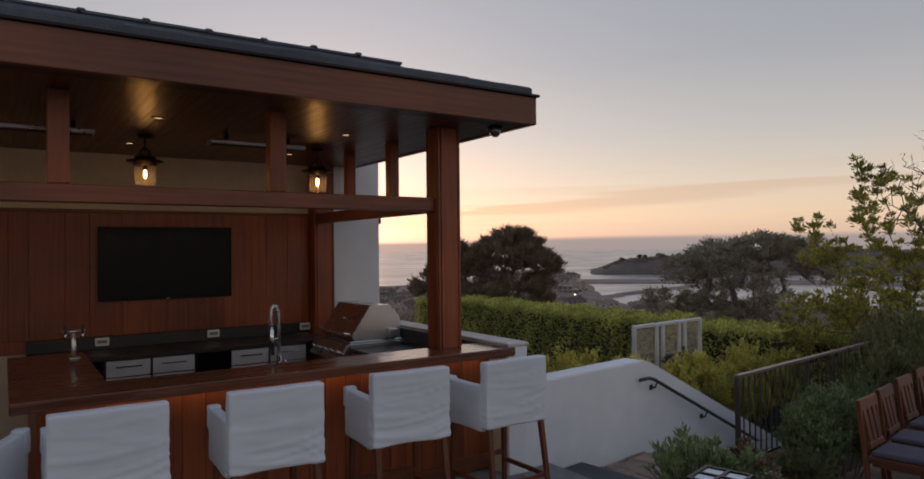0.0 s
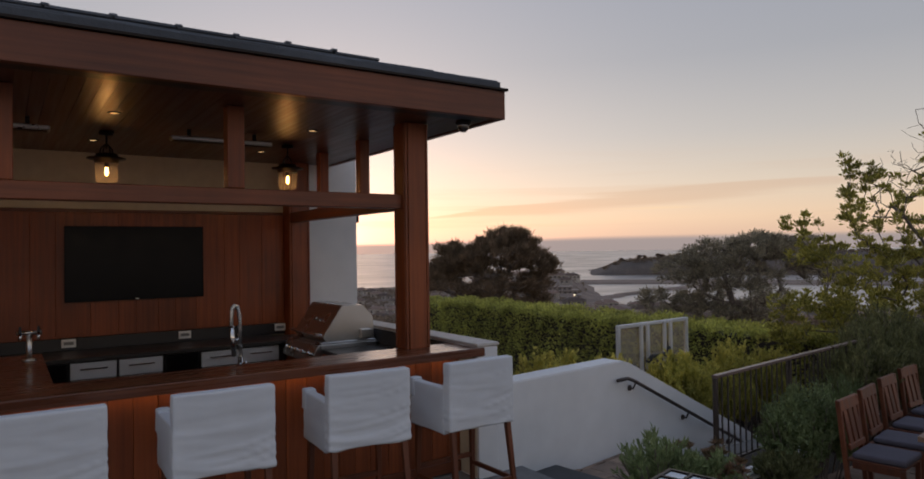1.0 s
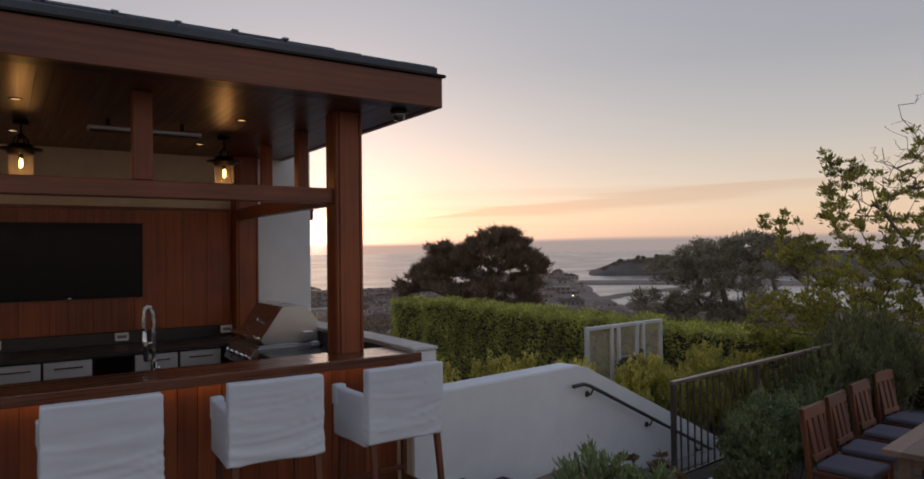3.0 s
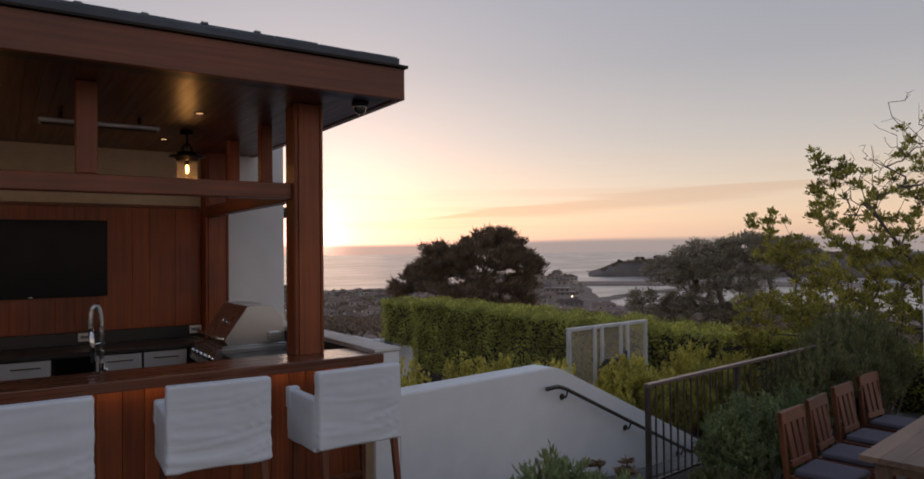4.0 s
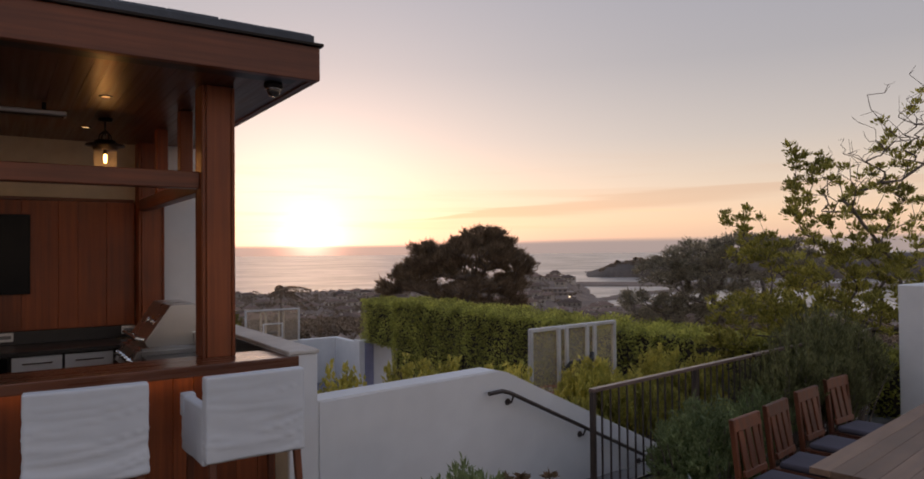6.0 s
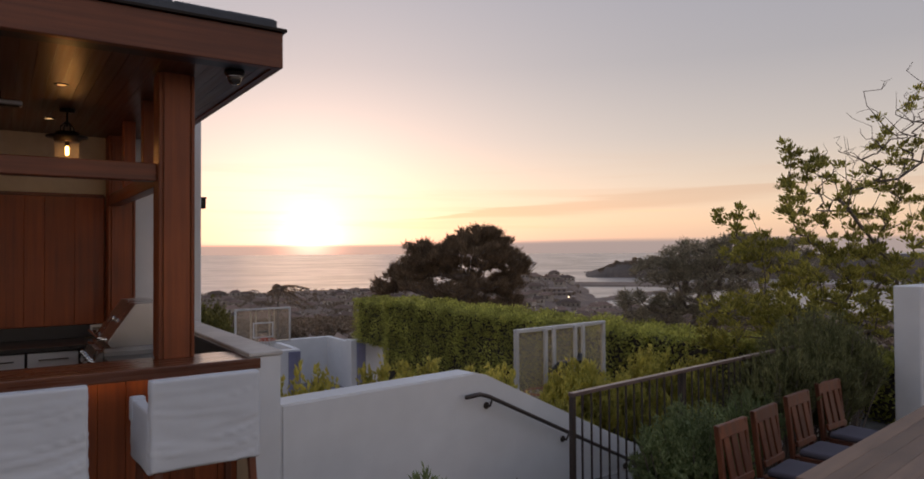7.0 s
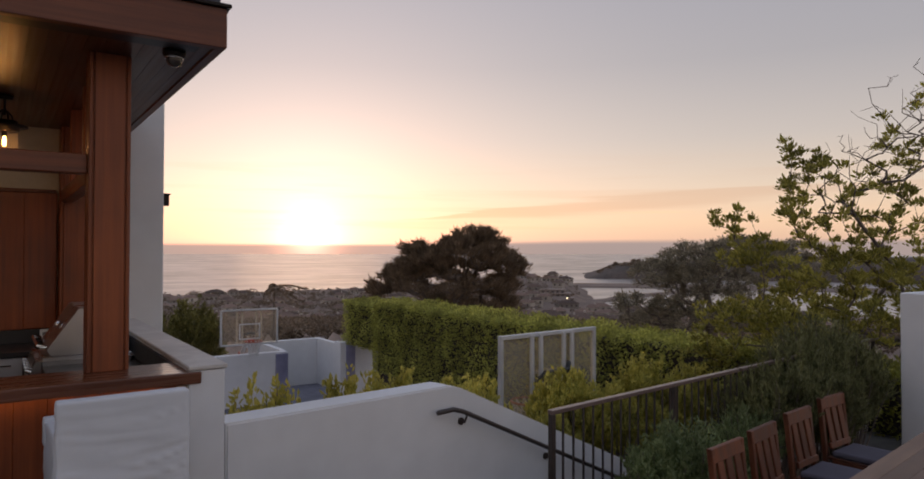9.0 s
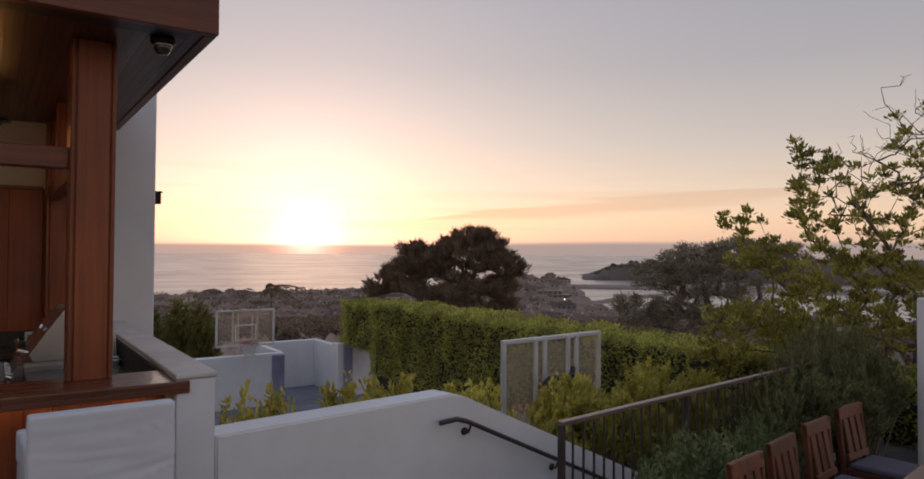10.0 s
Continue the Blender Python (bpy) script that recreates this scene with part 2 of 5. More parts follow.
PLASTIC_W = mat("white_plastic", (0.72, 0.72, 0.70), (0.68, 0.68, 0.66), 0.4, bump=0.0, stain=0.05)
PLASTIC_B = mat("black_plastic", (0.015, 0.015, 0.015), (0.01, 0.01, 0.01), 0.4, bump=0.0)
FLAG = mat("flagstone", (0.33, 0.235, 0.175), (0.17, 0.125, 0.10), 0.8, scale=(7, 7, 7), vary=0.4, bump=0.35, fine=40)
PAVER = mat("grey_paver", (0.20, 0.20, 0.20), (0.14, 0.14, 0.14), 0.8, scale=(9, 9, 9), bump=0.3, fine=80)
SLATE = mat("dark_slate", (0.06, 0.062, 0.066), (0.035, 0.036, 0.04), 0.65, scale=(8, 8, 8), bump=0.3)
MORTAR = mat("grey_mortar", (0.15, 0.14, 0.13), (0.10, 0.095, 0.09), 0.95, bump=0.3)
SOIL = mat("dark_soil", (0.05, 0.038, 0.028), (0.03, 0.023, 0.017), 1.0, bump=0.6, fine=30)
# brown hillside, its base colour lightened to carry the distance haze
LAND = mat("hazed_hillside", (0.30, 0.22, 0.175), (0.17, 0.125, 0.10), 1.0, scale=(0.05, 0.05, 0.05), detail=8, bump=0.4, fine=0.3, dist=0.5)
BARK = mat("grey_bark", (0.24, 0.195, 0.165), (0.13, 0.105, 0.09), 0.95, scale=(20, 20, 3), bump=0.6, fine=30)
CUSHION = mat("slate_blue_canvas", (0.105, 0.093, 0.115), (0.08, 0.072, 0.09), 0.95, bump=0.25, fine=380, stain=0.1, dist=0.002)
COURT = mat("grey_blue_court", (0.22, 0.22, 0.27), (0.17, 0.17, 0.21), 0.8, bump=0.15)
PAD = mat("blue_padding", (0.27, 0.27, 0.40), (0.22, 0.22, 0.33), 0.6, bump=0.1)
FRAME_W = mat("white_painted_steel", (0.68, 0.67, 0.66), (0.6, 0.59, 0.58), 0.45, bump=0.05)
ORANGE = mat("orange_rim", (0.55, 0.09, 0.03), (0.45, 0.07, 0.02), 0.5, bump=0.0)
BULB = emit_mat("glowing_filament", (1.0, 0.50, 0.14), 16.0)
DOWN = emit_mat("downlight_lens", (1.0, 0.62, 0.28), 1.0)
STRIP = emit_mat("strip_diffuser", (1.0, 0.7, 0.4), 0.35)
WARM_WIN = emit_mat("lit_far_lamp", (1.0, 0.78, 0.5), 3.0)


def glass_mat(name, col, rough, alpha):
    """Thin clear sheet: mostly see-through, with a glossy surface."""
    mt = bpy.data.materials.new(name)
    mt.use_nodes = True
    nt = mt.node_tree
    N, L = nt.nodes.new, nt.links.new
    tr = N("ShaderNodeBsdfTransparent")
    tr.inputs[0].default_value = (*col, 1)
    gl = N("ShaderNodeBsdfPrincipled")
    gl.inputs["Base Color"].default_value, gl.inputs["Roughness"].default_value = (*col, 1), rough
    mx = N("ShaderNodeMixShader")
    mx.inputs[0].default_value = alpha
    L(tr.outputs[0], mx.inputs[1])
    L(gl.outputs[0], mx.inputs[2])
    L(mx.outputs[0], nt.nodes["Material Output"].inputs[0])
    return mt


GLASS = glass_mat("seeded_glass", (0.95, 0.93, 0.9), 0.06, 0.06)
ACRYL = glass_mat("scuffed_acrylic", (0.90, 0.83, 0.70), 0.3, 0.17)
CLEAR = glass_mat("clear_acrylic", (0.97, 0.90, 0.80), 0.2, 0.11)
FROST = glass_mat("frosted_pane", (0.8, 0.82, 0.85), 0.5, 0.85)
GREEN_HEDGE = leaf_mat("hedge_leaf", (0.64, 0.62, 0.16), (0.29, 0.30, 0.08), glow=0.5)
GREEN_DARK = leaf_mat("dark_shrub_leaf", (0.34, 0.30, 0.09), (0.14, 0.13, 0.04), glow=0.4)
GREEN_PITTO = leaf_mat("yellow_green_leaf", (0.72, 0.62, 0.15), (0.42, 0.40, 0.10), glow=0.5)
GREEN_OLIVE = leaf_mat("grey_green_leaf", (0.33, 0.39, 0.18), (0.16, 0.21, 0.085))
GREEN_ROSE = leaf_mat("rosemary_leaf", (0.27, 0.27, 0.12), (0.10, 0.105, 0.045))
GREEN_TREE = leaf_mat("broad_tree_leaf", (0.56, 0.50, 0.12), (0.24, 0.23, 0.06), glow=0.5)
GREEN_PINE = leaf_mat("dark_pine_needle", (0.31, 0.22, 0.14), (0.17, 0.12, 0.08), glow=0.25)
GREEN_PINE2 = leaf_mat("grey_pine_needle", (0.42, 0.37, 0.26), (0.24, 0.21, 0.15), glow=0.25)
SUCC = leaf_mat("reddish_succulent_leaf", (0.26, 0.15, 0.09), (0.14, 0.11, 0.06), glow=0.15)
SCRUB = mat("headland_scrub", (0.16, 0.125, 0.105), (0.10, 0.08, 0.068), 1.0, scale=(0.03, 0.03, 0.03), detail=8, bump=0.3, fine=0.3, dist=0.5)
# far foliage: pale, low-contrast browns hold the evening haze
GREEN_FAR = leaf_mat("far_hazed_foliage", (0.30, 0.225, 0.155), (0.19, 0.14, 0.10), glow=0.3)


# ---- building helpers ----
def box(bm, x0, x1, y0, y1, z0, z1, bevel=0.0, seg=1, taper=None):
    v = bmesh.ops.create_cube(bm, size=1.0)["verts"]
    for p in v:
        p.co = Vector((x0 + (p.co.x + 0.5) * (x1 - x0), y0 + (p.co.y + 0.5) * (y1 - y0), z0 + (p.co.z + 0.5) * (z1 - z0)))
    if bevel:
        edges = list({e for p in v for e in p.link_edges})
        bmesh.ops.bevel(bm, geom=edges, offset=bevel, segments=seg, affect="EDGES", profile=0.6)
    return bm


def bx(*a, **k):
    return box(bmesh.new(), *a, **k)


def cyl(bm, p, q, r0, r1=None, n=12, caps=True):
    p, q = Vector(p), Vector(q)
    d = q - p
    m = Matrix.Translation((p + q) / 2) @ d.to_track_quat("Z", "Y").to_matrix().to_4x4()
    bmesh.ops.create_cone(bm, cap_ends=caps, segments=n, radius1=r0, radius2=r0 if r1 is None else r1, depth=d.length, matrix=m)
    return bm


def ball(bm, c, r, u=16, v=10, scale=(1, 1, 1)):
    bmesh.ops.create_uvsphere(bm, u_segments=u, v_segments=v, radius=r, matrix=Matrix.Translation(c) @ Matrix.Diagonal((*scale, 1)))
    return bm


def tube(bm, pts, r, n=8, r_end=None):
    """A round bar through the points, closed at its ends."""
    pts = [Vector(p) for p in pts]
    rings = []
    for i, p in enumerate(pts):
        d = (pts[min(i + 1, len(pts) - 1)] - pts[max(i - 1, 0)]).normalized()
        a = d.orthogonal().normalized() if i == 0 else (rings[-1][1] - d * rings[-1][1].dot(d)).normalized()
        b = d.cross(a)
        rr = r if r_end is None else r + (r_end - r) * i / (len(pts) - 1)
        rings.append(([bm.verts.new(p + rr * (math.cos(t) * a + math.sin(t) * b)) for t in (2 * math.pi * k / n for k in range(n))], a))
    for (u, _), (w, _) in zip(rings, rings[1:]):
        for k in range(n):
            bm.faces.new((u[k], u[(k + 1) % n], w[(k + 1) % n], w[k]))
    bm.faces.new(rings[0][0][::-1])
    bm.faces.new(rings[-1][0])
    return bm


def lathe(bm, prof, c=(0, 0, 0), n=20):
    """A turned body from (radius, height) pairs."""
    rows = [[bm.verts.new((c[0] + r * math.cos(2 * math.pi * k / n), c[1] + r * math.sin(2 * math.pi * k / n), c[2] + z)) for k in range(n)] for r, z in prof]
    for a, b in zip(rows, rows[1:]):
        for k in range(n):
            bm.faces.new((a[k], a[(k + 1) % n], b[(k + 1) % n], b[k]))
    return bm


def mesh_of(name, bm, material, smooth=False):
    me = bpy.data.meshes.new(name)
    bmesh.ops.recalc_face_normals(bm, faces=bm.faces)
    bm.to_mesh(me)
    bm.free()
    me.materials.append(material)
    if smooth:
        for p in me.polygons:
            p.use_smooth = True
    return me


def part(name, bm, material, parent=None, label="", smooth=False):
    ob = new(name, mesh_of(name, bm, material, smooth))
    if parent is not None:
        ob.parent = parent
    return tagged(ob, label)


def thing(name, label, category, at=(0, 0, 0), group="", kind="", turn=0.0):
    ob = new(name)
    ob.empty_display_size = 0.1
    ob.matrix_basis = pose(*at, 0, 0, turn)
    return tagged(ob, label, category, group, kind)


def solid(name, bm, material, label, category="", kind="structure", smooth=False):
    return tagged(part(name, bm, material, None, "", smooth), label, category or name.split("_")[0], "", kind)


def raw_mesh(name, verts, faces, material, parent=None, label="", smooth=False):
    me = bpy.data.meshes.new(name)
    me.from_pydata(verts, [], faces)
    me.materials.append(material)
    if smooth:
        me.polygons.foreach_set("use_smooth", [True] * len(me.polygons))
    ob = new(name, me)
    if parent is not None:
        ob.parent = parent
    return tagged(ob, label)


def leaves(centres, ways, length, width, rng, fold=0.25):
    """Pointed, folded leaves: six corners each, at the given places and growing the given ways."""
    c, w = np.asarray(centres, float), np.asarray(ways, float)
    w = w / (np.linalg.norm(w, axis=1, keepdims=True) + 1e-9)
    n = len(c)
    r = rng.normal(size=(n, 3))
    s = np.cross(w, r)
    s /= np.linalg.norm(s, axis=1, keepdims=True) + 1e-9
    u = np.cross(s, w)
    ln = (length * rng.uniform(0.7, 1.25, n))[:, None]
    wd = (width * rng.uniform(0.7, 1.25, n))[:, None]
    base, tip = c, c + w * ln
    mid = c + w * ln * 0.5 - u * wd * fold
    a, b = mid + s * wd * 0.5 + u * wd * fold * 1.6, mid - s * wd * 0.5 + u * wd * fold * 1.6
    v = np.stack([base, a, tip, b, mid], 1).reshape(-1, 3)
    k = np.arange(n)[:, None] * 5
    f = np.concatenate([k + [0, 4, 1], k + [1, 4, 2], k + [2, 4, 3], k + [3, 4, 0]], 0)
    return v.tolist(), f.tolist()


# ---- ground and terraces ----
S8 = radians(8.0)          # the garden lies 8 degrees off the pavilion's line
SX, SY = math.cos(S8), math.sin(S8)
CEIL, FLOOR, LOW = 2.95, 0.0, -0.40


def site(u, v, o=(0.54, -0.24)):
    """A place in plan: u along the garden wall, v across it, from where the wall meets the pavilion."""
    return o[0] + u * SX - v * SY, o[1] + u * SY + v * SX


def slab(name, u0, u1, v0, v1, z0, z1, material, label, bevel=0.01, parent=None, category=""):
    bm = bx(u0, u1, v0, v1, z0, z1, bevel=bevel)
    ob = part(name, bm, material, parent)
    if parent is None:
        ob.matrix_basis = pose(0.54, -0.24, 0, 0, 0, 8)
        tagged(ob, label, category or name.split("_")[0], "", "structure")
    return ob


solid("floor_terrace", bx(-9, 0.80, -9, 3.3, -0.25, -0.012), PAVER, "grey stone terrace floor under the outdoor bar", "floor")
solid("floor_lower", bx(0.80, 12, -12, -0.05, -0.6, LOW - 0.012), MORTAR, "lower dining terrace floor", "floor")

# ---- pavilion shell ----
back = solid("wall_back", bx(-6.5, -0.1, 3.12, 3.30, 0.0, CEIL), CREAM, "cream plaster back wall of the bar pavilion", "wall")
solid("wall_upper", bx(-6.7, 0.08, 3.34, 3.62, -3.4, 4.2), STUCCO, "white stucco wall of the taller back building", "wall")
solid("wall_white", bx(0.095, 0.768, 3.03, 3.62, -3.4, 4.2, bevel=0.012), STUCCO, "tall white stucco wall beside the pavilion", "wall")
solid("wall_side", bx(-6.7, -6.5, -0.3, 3.3, 0.0, CEIL), CREAM, "cream plaster end wall of the pavilion", "wall")


def ceiling():
    bm = bmesh.new()
    x = -6.5
    while x < 0.36:
        box(bm, x, min(x + 0.0900, 0.37), -0.46, 3.33, CEIL, CEIL + 0.02)
        x += 0.092
    box(bm, -6.5, 0.38, -0.47, 3.33, CEIL + 0.016, CEIL + 0.04)
    return bm


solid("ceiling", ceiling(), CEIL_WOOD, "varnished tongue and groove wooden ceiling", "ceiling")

roof = thing("pavilion_roof", "low grey tiled roof with a deep reddish wooden fascia", "roof", kind="structure")
part("fascia", bx(-6.7, 0.43, -0.53, -0.47, CEIL - 0.012, 3.165, bevel=0.004), WOOD_X, roof)
part("fascia", bx(0.37, 0.43, -0.468, 3.027, CEIL - 0.012, 3.165, bevel=0.004), WOOD_Y, roof)
part("trim", bx(-6.7, 0.45, -0.555, -0.47, 3.167, 3.188, bevel=0.003), BRONZE, roof, "dark metal drip edge")
part("trim", bx(0.36, 0.455, -0.468, 3.027, 3.167, 3.188, bevel=0.003), BRONZE, roof, "dark metal drip edge")
bm = bmesh.new()
ve = [bm.verts.new(p) for p in ((-6.7, -0.5, 3.19), (0.40, -0.5, 3.19), (0.40, 3.32, 3.19), (-6.7, 3.32, 3.19),
                                (-6.7, 1.5, 3.62), (-1.4, 1.5, 3.62))]
for f in ((0, 1, 5, 4), (1, 2, 5), (2, 3, 4, 5), (0, 4, 3), (3, 2, 1, 0)):
    bm.faces.new([ve[i] for i in f])
part("roof_deck", bm, ROOF, roof)
part("roof_edge", bx(-6.7, 0.395, -0.52, -0.44, 3.19, 3.242, bevel=0.004), ROOF, roof)
part("roof_edge", bx(0.32, 0.395, -0.438, 3.027, 3.19, 3.242, bevel=0.004), ROOF, roof)


def tile_mesh(w, d, h):
    return mesh_of("roof_tile", bx(0, w, 0, d, 0, h, bevel=0.006), ROOF)


tile_a = tile_mesh(0.30, 0.36, 0.055)
SL = math.degrees(math.atan(0.43 / 2.0))
rt = random.Random(3)
for row in range(5):
    y, z = -0.50 + row * 0.26, 3.196 + row * 0.26 * 0.215 + row * 0.010 + (0.014 if row else 0)
    end = 0.385 - row * 1.05
    x = end - 0.30
    while x > -6.6:
        ob = new("roof_tile", tile_a)
        ob.parent = roof
        ob.matrix_basis = pose(x + rt.uniform(-0.004, 0.004), y + rt.uniform(-0.008, 0.008), z + rt.uniform(0, 0.006), SL, rt.uniform(-0.8, 0.8), 0)
        x -= 0.306


# taller building behind: its grey coping shows over the pavilion's eaves
coping = thing("roof_coping", "grey tiled coping along the taller back building", "roof", kind="structure")
part("coping_bed", bx(-6.7, 1.0, 2.83, 3.64, 4.205, 4.30, bevel=0.01), ROOF, coping)
capm = mesh_of("cap_tile", bx(0, 0.60, 2.82, 3.20, 4.30, 4.335, bevel=0.008), ROOF)
lapm = mesh_of("tile_lap", bx(-0.02, 0.06, 2.81, 3.22, 4.325, 4.358, bevel=0.010), ROOF)
for k in range(13):
    for nm, me in (("cap_tile", capm), ("tile_lap", lapm)):
        ob = new(nm, me)
        ob.parent = coping
        ob.matrix_basis = pose(0.40 - k * 0.606 + rt.uniform(-0.02, 0.02), 0, rt.uniform(-0.006, 0.006))
# black strip in place of the shaded gap between fascia and boards
solid("trim_vent", bx(-6.6, 0.30, -0.468, -0.325, CEIL - 0.006, CEIL - 0.001), PLASTIC_B, "black strip standing in for the shadow gap between fascia and ceiling boards", "trim")


# ---- columns and beams ----
def column(x0, x1, y0, y1, z0, z1, label):
    t = thing("wood_column", label, "column", (0, 0, 0), "pavilion columns")
    g = 0.022
    part("core", bx(x0 + 0.016, x1 - 0.016, y0 + 0.016, y1 - 0.016, z0, z1), WOOD_Z, t)
    part("face_board", bx(x0 + 0.03, x1 - 0.03, y0, y0 + 0.02, z0, z1 - 0.002, bevel=0.003), WOOD_Z, t)
    part("face_board", bx(x0, x0 + 0.02, y0 + 0.03, y1 - 0.03, z0, z1 - 0.002, bevel=0.003), WOOD_Z, t)
    part("face_board", bx(x1 - 0.02, x1, y0 + 0.03, y1 - 0.03, z0, z1 - 0.002, bevel=0.003), WOOD_Z, t)
    for cx in (x0, x1 - g):
        for cy in (y0, y1 - g):
            part("corner_bead", bx(cx, cx + g, cy + 0.002, cy + g + 0.002, z0, z1 - 0.004, bevel=0.004), WOOD_Z, t)
    return t


column(-0.21, 0.012, 0.0, 0.20, 1.07, CEIL, "reddish mahogany column standing on the bar top")
column(-0.16, 0.09, 2.90, 3.118, 0.0, CEIL, "reddish mahogany column against the back wall")
column(-6.4, -6.18, 0.0, 0.20, 1.07, CEIL, "reddish mahogany column standing on the bar top")
solid("beam_front", bx(-6.18, -0.212, 0.06, 0.17, 2.235, 2.352, bevel=0.006), WOOD_X, "reddish wooden beam between the columns", "beam")
solid("beam_side", bx(-0.155, -0.045, 0.202, 2.898, 2.235, 2.352, bevel=0.006), WOOD_Y, "reddish wooden beam along the open side", "beam")
for k, x in enumerate((-2.975, -1.565, -4.39, -5.8)):
    tagged(part("short_post", bx(x - 0.062, x + 0.062, 0.062, 0.168, 2.354, CEIL - 0.001, bevel=0.005), WOOD_Z),
           "short wooden post between beam and ceiling", "post", "short posts")
for y in (1.03, 2.02):
    tagged(part("short_post", bx(-0.15, -0.05, y - 0.05, y + 0.05, 2.354, CEIL - 0.001, bevel=0.005), WOOD_Z),
           "short wooden post between beam and ceiling", "post", "short posts")

# wooden panelling on the back wall
panel = solid("wall_panelling", bx(-6.4, -0.17, 3.085, 3.118, 0.92, 2.335), WOOD_Z, "reddish wooden plank panelling behind the television", "panelling")
rp = random.Random(5)
x = -0.18
while x > -6.3:
    w = rp.choice((0.17, 0.22, 0.26, 0.31))
    ob = part("plank", bx(x - w + 0.001, x, 3.068, 3.087, 1.05, 2.325, bevel=0.003), WOOD_Z, panel)
    x -= w
part("plank", bx(-6.4, -0.18, 3.062, 3.09, 2.327, 2.36, bevel=0.003), WOOD_X, panel)


# ---- the bar ----
bar = thing("bar_counter", "reddish mahogany bar with a polished overhanging top", "bar", kind="structure")
bm = bmesh.new()
box(bm, -3.24, 0.36, -0.30, 0.14, 1.0, 1.07, bevel=0.008, seg=2)
part("bar_top", bm, TOP_WOOD, bar)
part("bar_top", bx(-3.24, -2.70, 0.143, 1.75, 1.0, 1.07, bevel=0.008, seg=2), TOP_WOOD, bar)
part("apron", bx(-3.10, 0.285, 0.0, 0.06, 0.0, 0.998), WOOD_Z, bar)
part("apron", bx(-3.10, -3.04, 0.062, 1.7, 0.0, 0.998), WOOD_Z, bar)
part("skirting", bx(-3.11, 0.285, -0.035, -0.002, 0.0, 0.09, bevel=0.004), WOOD_X, bar)
rp = random.Random(8)
x = 0.284
while x > -3.08:
    w = rp.choice((0.13, 0.15, 0.16))
    part("plank", bx(max(x - w + 0.002, -3.1), x, -0.02, -0.001, 0.092, 0.975, bevel=0.003), WOOD_Z, bar)
    x -= w
part("cornice", bx(-3.1, 0.285, -0.03, -0.001, 0.977, 0.999), WOOD_X, bar)
strip = thing("led_strip", "warm light strip under the bar's overhanging top", "light strip")
part("profile", bx(-3.0, 0.22, -0.085, -0.06, 0.990, 0.999), STEEL, strip)
part("diffuser", bx(-2.99, 0.21, -0.082, -0.063, 0.986, 0.9895), STRIP, strip, "warm glowing diffuser")
li = bpy.data.lights.new("strip_light", "AREA")
li.shape, li.size, li.size_y, li.energy, li.color = "RECTANGLE", 3.2, 0.02, 0.9, (1.0, 0.70, 0.36)
lo = new("strip_light", li)
lo.matrix_world = pose(-1.39, -0.075, 0.982)
# low worktop behind the bar
inner = thing("inner_worktop", "black granite worktop behind the bar with a sink tap", "worktop", kind="structure")
part("top", bx(-2.698, 0.25, 0.142, 0.62, 0.88, 0.92, bevel=0.004), BLACK_STONE, inner)
part("base", bx(-2.69, 0.25, 0.142, 0.58, 0.0, 0.878), WOOD_Z, inner)

# half wall on the open side, with its white cap
solid("wall_half", bx(0.292, 0.50, -0.285, 3.028, -3.2, 1.075, bevel=0.01, seg=2), STUCCO, "low white stucco wall beside the bar", "wall")
solid("trim_cap", bx(0.288, 0.512, -0.295, 3.029, 1.077, 1.105, bevel=0.006), CAP, "pale plaster cap on the low wall", "trim")
solid("trim_cream", bx(0.287, 0.291, -0.26, 0.0, 0.0, 0.998), CREAM, "cream strip at the end of the bar", "trim")

# ---- garden wall, steps and rails ----
wall = bmesh.new()
prof = [(0.0, -3.2), (0.0, 0.728), (1.80, 0.725), (1.93, 0.69), (5.2, -0.80), (5.2, -3.2)]
fr = [wall.verts.new((u, 0.0, z)) for u, z in prof]
bk = [wall.verts.new((u, 0.24, z)) for u, z in prof]
wall.faces.new(fr)
wall.faces.new(bk[::-1])
for i in range(len(prof)):
    j = (i + 1) % len(prof)
    wall.faces.new((fr[i], bk[i], bk[j], fr[j]))
bmesh.ops.bevel(wall, geom=[e for e in wall.edges if abs(e.verts[0].co.y - e.verts[1].co.y) < 0.01], offset=0.012, segments=2, affect="EDGES")
gw = part("wall_garden", wall, STUCCO)
gw.matrix_basis = pose(0.52, -0.24, 0, 0, 0, 8)
tagged(gw, "white stucco garden wall sloping down with the steps", "wall", "", "structure")


